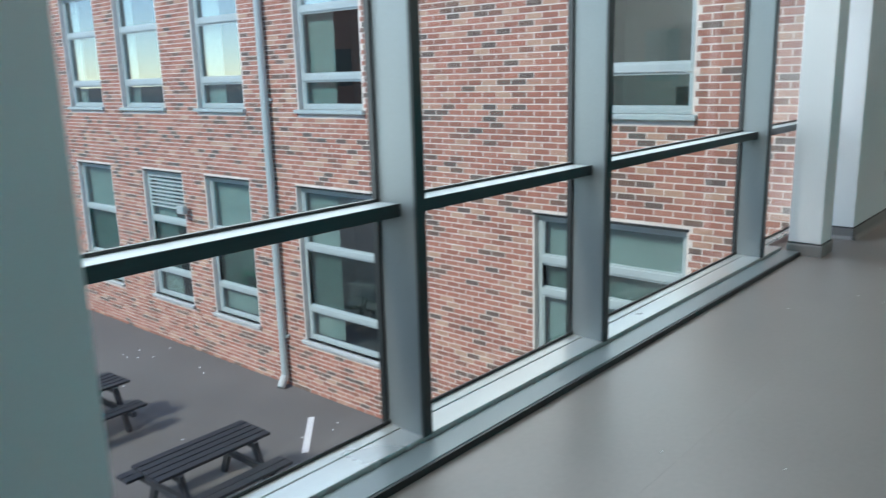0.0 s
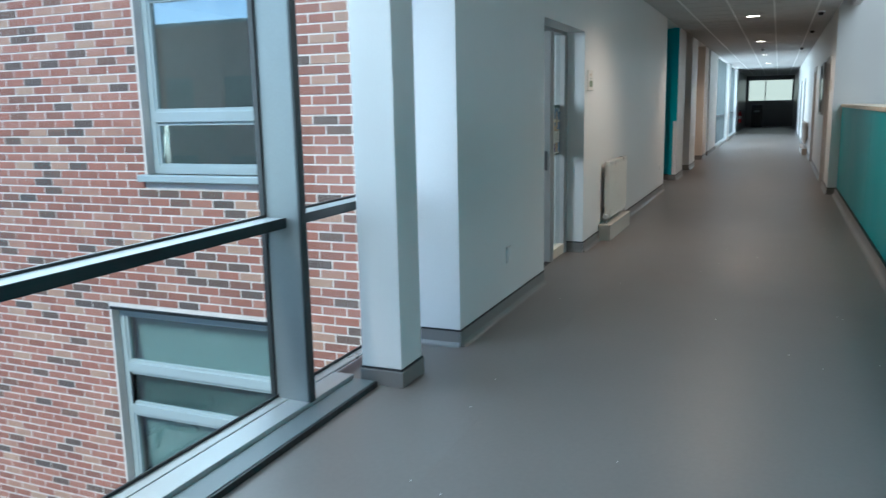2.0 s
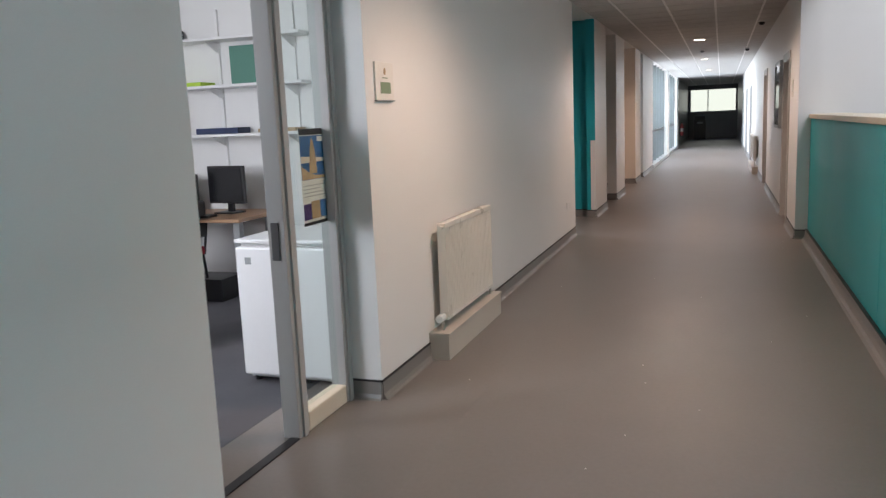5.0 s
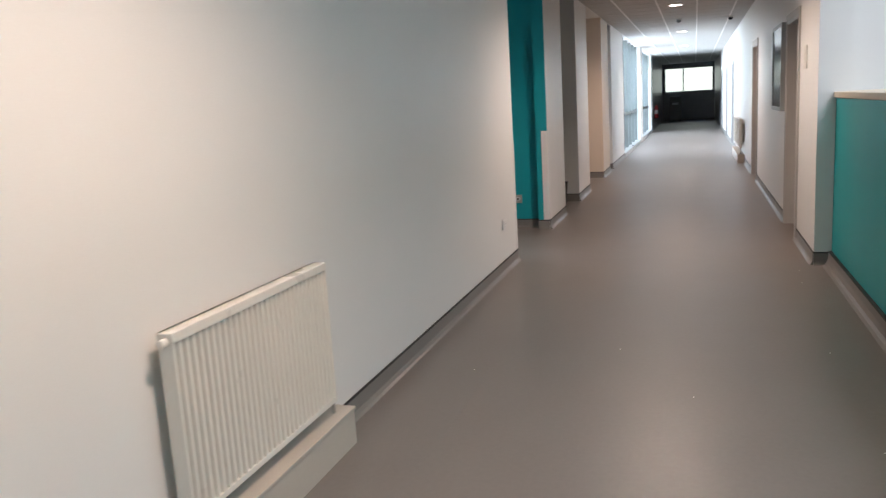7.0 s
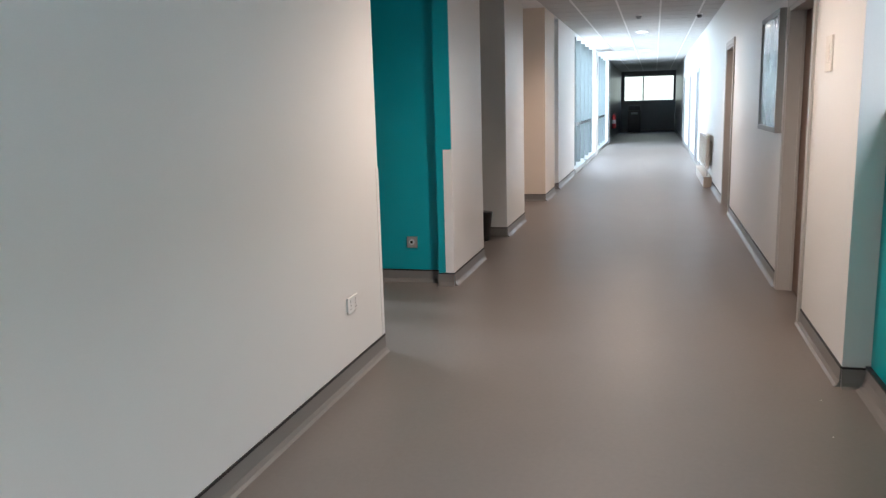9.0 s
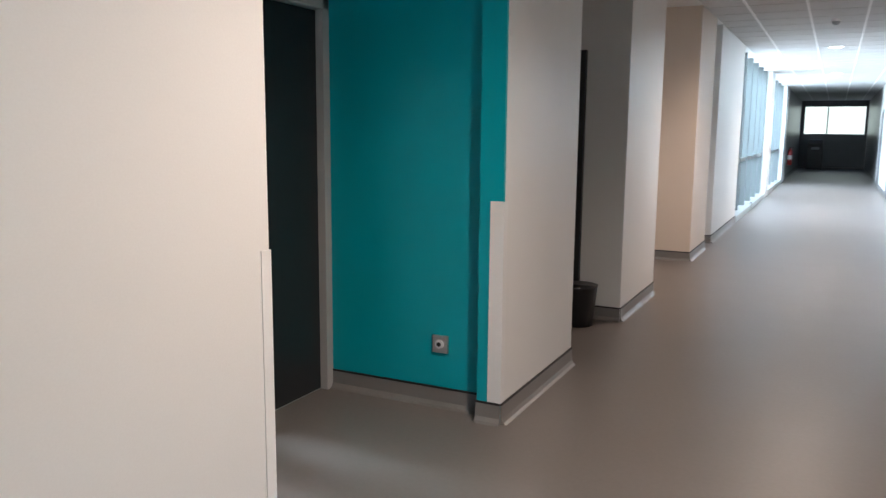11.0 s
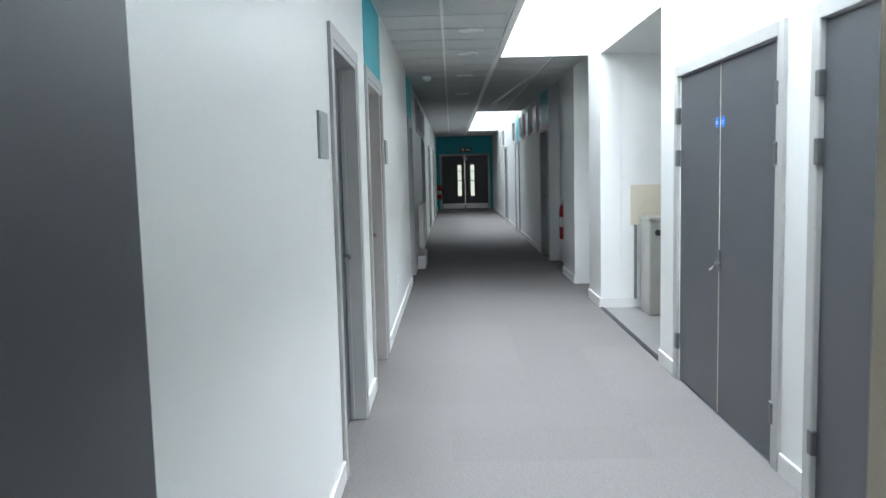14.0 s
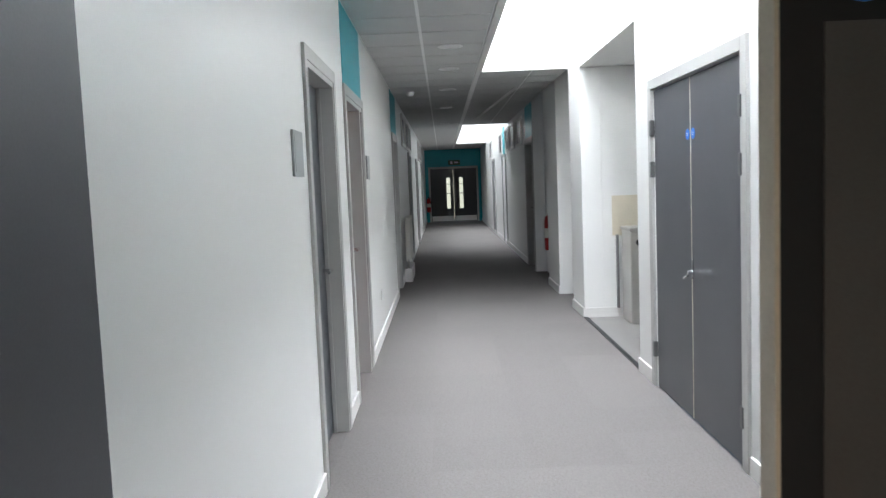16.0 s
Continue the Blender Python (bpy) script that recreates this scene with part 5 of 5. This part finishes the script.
part("box", boxes((-30.498, -30.44, 18.48, 18.92, 2.12, 2.3), bevel=0.004), mat("dark_green", (0.01, 0.09, 0.05), 0.4, 0.03, 3, 80, 0), ex)
part("pictogram", boxes((-30.44, -30.437, 18.55, 18.64, 2.16, 2.26), (-30.44, -30.437, 18.7, 18.86, 2.18, 2.24)), BLUELT, ex)


def extinguisher(x, y, z):
    t = thing("fire_extinguisher", "red fire extinguisher on a wall bracket", "fire extinguisher", "fire extinguishers", at=(x, y, z))
    part("cylinder", lathe([(0.06, 0), (0.075, 0.015), (0.075, 0.42), (0.06, 0.48), (0.025, 0.51), (0.025, 0.53)], 18), REDP, t, local=True, smooth=True)
    part("valve", boxes((-0.02, 0.02, -0.02, 0.02, 0.53, 0.57), (-0.015, 0.1, -0.012, 0.012, 0.57, 0.585)), BLACKP, t, local=True)
    part("hose", rod([(0, 0.03, 0.55), (0.02, 0.1, 0.45), (0.02, 0.1, 0.12)], 0.011, 8), BLACKP, t, local=True)
    part("label_band", lathe([(0.0758, 0.18), (0.0758, 0.32)], 18), PAPER, t, local=True)
    part("mount", boxes((-0.03, 0.03, 0.07, 0.1, 0.3, 0.42)), BLACKP, t, local=True)


extinguisher(-12.35, 19.757, 0.45)
extinguisher(-30.2, Y2L + 0.1, 0.4)
extinguisher(XL + 0.1, 44.0, 0.45)

# drinking fountain in the alcove
df = thing("drinking_fountain", "brushed steel floor-standing water cooler in the alcove", "water cooler", at=(-8.95, 20.3, 0))
part("cabinet", boxes((-9.15, -8.75, 20.07, 20.42, 0.0, 0.93), bevel=0.015), STEEL, df)
part("basin_top", boxes((-9.16, -8.74, 20.06, 20.43, 0.93, 0.965), bevel=0.01), STEEL, df)
part("spout", rod([(-8.85, 20.36, 0.965), (-8.85, 20.36, 1.02), (-8.9, 20.3, 1.05)], 0.01), CHROME, df)
part("push_button", rod([(-8.76, 20.15, 0.82), (-8.735, 20.15, 0.82)], 0.03, 16), BLACKP, df)
part("vent_grille", boxes(*[(-9.154, -9.15, 20.1, 20.38, 0.08 + 0.03 * i, 0.09 + 0.03 * i) for i in range(6)]), BLACKP, df)
sp = thing("splash_panel", "pale cream splashback panel on the alcove wall", "splashback", at=(-9.25, 20.4, 1.1))
part("sheet", boxes((-9.26, -9.252, 20.0, 20.9, 0.86, 1.28)), CREAM, sp)
dk = thing("edge_board", "dark edge panel beside the water cooler", "panel", at=(-9.2, 20.05, 0))
part("board", boxes((-9.244, -9.19, 20.03, 20.05, 0.1, 0.87)), UNLITWALL_BOARD, dk)
for x, y in ((-8.2, 18.35), (-9.6, 18.35), (-11.5, 18.35), (-14, 18.35), (-17.5, 18.35)):
    dl = thing("downlight", "round unlit recessed ceiling downlight", "downlight", "second corridor downlights", at=(x, y, CEIL2))
    part("trim_ring", lathe([(0.11, -0.003), (0.115, -0.01), (0.09, -0.012), (0.085, -0.006)], 22), WHITEP, dl, local=True)
sd = thing("smoke_detector", "white smoke detector on the ceiling", "detector", at=(-11.6, 17.85, CEIL2))
part("base", lathe([(0.06, -0.003), (0.06, -0.025), (0.04, -0.06)], 18), WHITEP, sd, local=True)
ct = thing("ceiling_conduit", "white cable conduit along the ceiling", "conduit", at=(-14, 19.2, CEIL2))
part("tube", rod([(-11.5, 19.25, CEIL2 - 0.02), (-16.0, 18.95, CEIL2 - 0.02)], 0.018, 8), WHITEP, ct)

# ---- far end of the first corridor ----
vm = thing("bin_unit", "tall black recycling bin unit at the corridor end", "bin", at=(-0.15, 52.3, 0))
part("cabinet", boxes((-0.45, 0.15, 52.0, 52.6, 0.0, 1.0), bevel=0.02), BLACKP, vm)
part("hood", boxes((-0.43, 0.13, 52.02, 52.58, 1.0, 1.22), bevel=0.04), BLACKP, vm)
part("slot", boxes((-0.3, 0.0, 51.995, 52.0, 0.82, 0.92)), GREYSIGN, vm)
nb = thing("notice_board", "glazed grey framed display case on the wall", "notice board", at=(XR, 20.4, 1.65))
part("case_frame", boxes((XR - 0.05, XR, 19.95, 21.0, 1.2, 1.24), (XR - 0.05, XR, 19.95, 21.0, 2.1, 2.14), (XR - 0.05, XR, 19.95, 19.99, 1.24, 2.1), (XR - 0.05, XR, 20.96, 21.0, 1.24, 2.1)), GREYSIGN, nb)
part("glazing", boxes((XR - 0.04, XR - 0.03, 19.99, 20.96, 1.24, 2.1)), mat("board_gloss", (0.3, 0.33, 0.33), 0.08, 0.05, 3, 60, 0), nb)
# hall window and pendants
hw = tagged(new("window_4"), "grey framed internal window above the low wall", "window", kind="structure")
part("window_frame", boxes((2.7, 2.78, 17.57, 17.63, 1.36, 2.36), (4.4, 4.48, 17.57, 17.63, 1.36, 2.36), (2.78, 4.4, 17.57, 17.63, 2.28, 2.36), (2.78, 4.4, 17.57, 17.63, 1.36, 1.42)), FRAMEGREY, hw)
g = part("pane", boxes((2.78, 4.4, 17.68, 17.686, 1.42, 2.28)), GLASS2, hw)
for x, y, z in ((3.2, 20.5, 1.95), (3.95, 20.2, 2.0), (3.5, 22.6, 2.1)):
    pl = thing("pendant_lamp", "grey metal bell pendant lamp hanging in the hall", "pendant lamp", "hall pendants", at=(x, y, z))
    part("shade", lathe([(0.2, 0), (0.19, 0.06), (0.14, 0.15), (0.07, 0.2), (0.06, 0.3), (0.03, 0.32)], 20), GREYSIGN, pl, local=True, smooth=True)
    part("flex", rod([(0, 0, 0.32), (0, 0, 5.5 - z)], 0.008, 6), BLACKP, pl, local=True)
wb = thing("waste_bin", "small black waste bin in the recess doorway", "bin", at=(-1.08, 21.72, 0))
part("bucket", lathe([(0.12, 0), (0.15, 0.3), (0.155, 0.31)], 18), BLACKP, wb, local=True, smooth=True)

# ---- bricks ----
BL, BH, J = 0.213, 0.063, 0.012


def brick_spots():
    rows = int((Z1F - Z0F) / (BH + J))
    for r in range(rows):
        z = Z0F + r * (BH + J)
        x = X1F - 0.01 - (0.1125 if r % 2 else 0)
        while x - BL > X0F:
            a, b = x - BL, x
            if not any(h[0] < b + 0.02 and a - 0.02 < h[1] and h[2] - 0.075 < z + BH and z < h[3] + 0.03 for h in HOLES):
                yield a, z
            else:
                for h in HOLES:
                    if h[0] < b + 0.02 and a - 0.02 < h[1] and h[2] - 0.075 < z + BH and z < h[3] + 0.03:
                        if h[1] + 0.06 < b:
                            yield h[1] + 0.025, z, b - h[1] - 0.025
                        if a + 0.06 < h[0]:
                            yield a, z, h[0] - a - 0.025
            x -= BL + J


def brick_verts(a, z, w, d):
    y = YF - d
    v = [(a, YF, z), (a + w, YF, z), (a + w, YF, z + BH), (a, YF, z + BH), (a + 0.003, y, z + 0.003), (a + w - 0.003, y, z + 0.003), (a + w - 0.003, y, z + BH - 0.003), (a + 0.003, y, z + BH - 0.003)]
    f = [(4, 5, 6, 7), (0, 1, 5, 4), (1, 2, 6, 5), (2, 3, 7, 6), (3, 0, 4, 7)]
    return v, f


rb = random.Random(7)
one = bpy.data.meshes.new("brick")
v, f = brick_verts(0, 0, BL, 0.005)
one.from_pydata([(x, y - YF, z) for x, y, z in v], [], f)
one.materials.append(BRICK1)
V, F, singles = [], [], 0
for spot in brick_spots():
    a, z = spot[:2]
    w = spot[2] if len(spot) > 2 else BL
    if len(spot) == 2 and -4.0 < a < -1.6 and -0.1 < z < 0.9 and singles < 300:
        ob = new("brick", one)
        ob.parent = facade
        ob.location = (a, YF + rb.uniform(-0.002, 0.002), z)
        singles += 1
        continue
    v, f = brick_verts(a, z, w, 0.005 + rb.uniform(-0.002, 0.002))
    k = len(V)
    V += v
    F += [tuple(k + i for i in q) for q in f]
me = bpy.data.meshes.new("bricks")
me.from_pydata(V, [], F)
me.materials.append(BRICK)
bo = new("bricks", me)
bo.parent = facade
tagged(bo, "red and charcoal bricks in stretcher bond", kind="stuff")

# ---- carpet tiles ----
TX, TY = 0.5, 0.5225
sq = boxes((0.0002, TX - 0.0002, 0.0002, TY - 0.0002, -0.004, 0.001))
tile_mesh = bpy.data.meshes.new("carpet_tile")
sq.to_mesh(tile_mesh)
sq.free()
tile_mesh.materials.append(CARPET)
for i in range(57):
    for j in range(4):
        ob = new("carpet_tile", tile_mesh)
        ob.parent = carpet
        ob.location = (XD - 0.025 - TX * (i + 1), Y2L + TY * j, 0)

# ---- crumbs on the vinyl ----
cr_r = random.Random(11)
bm = boxes(*[(x, x + 0.006, y, y + 0.004, 0.0, 0.003) for x, y in ((cr_r.uniform(-0.6, 1.6), cr_r.uniform(3, 17.4)) for _ in range(36))])
tagged(mesh_ob("floor_crumbs", bm, PAPER), "tiny pale crumbs scattered on the vinyl floor", "crumbs", kind="stuff")
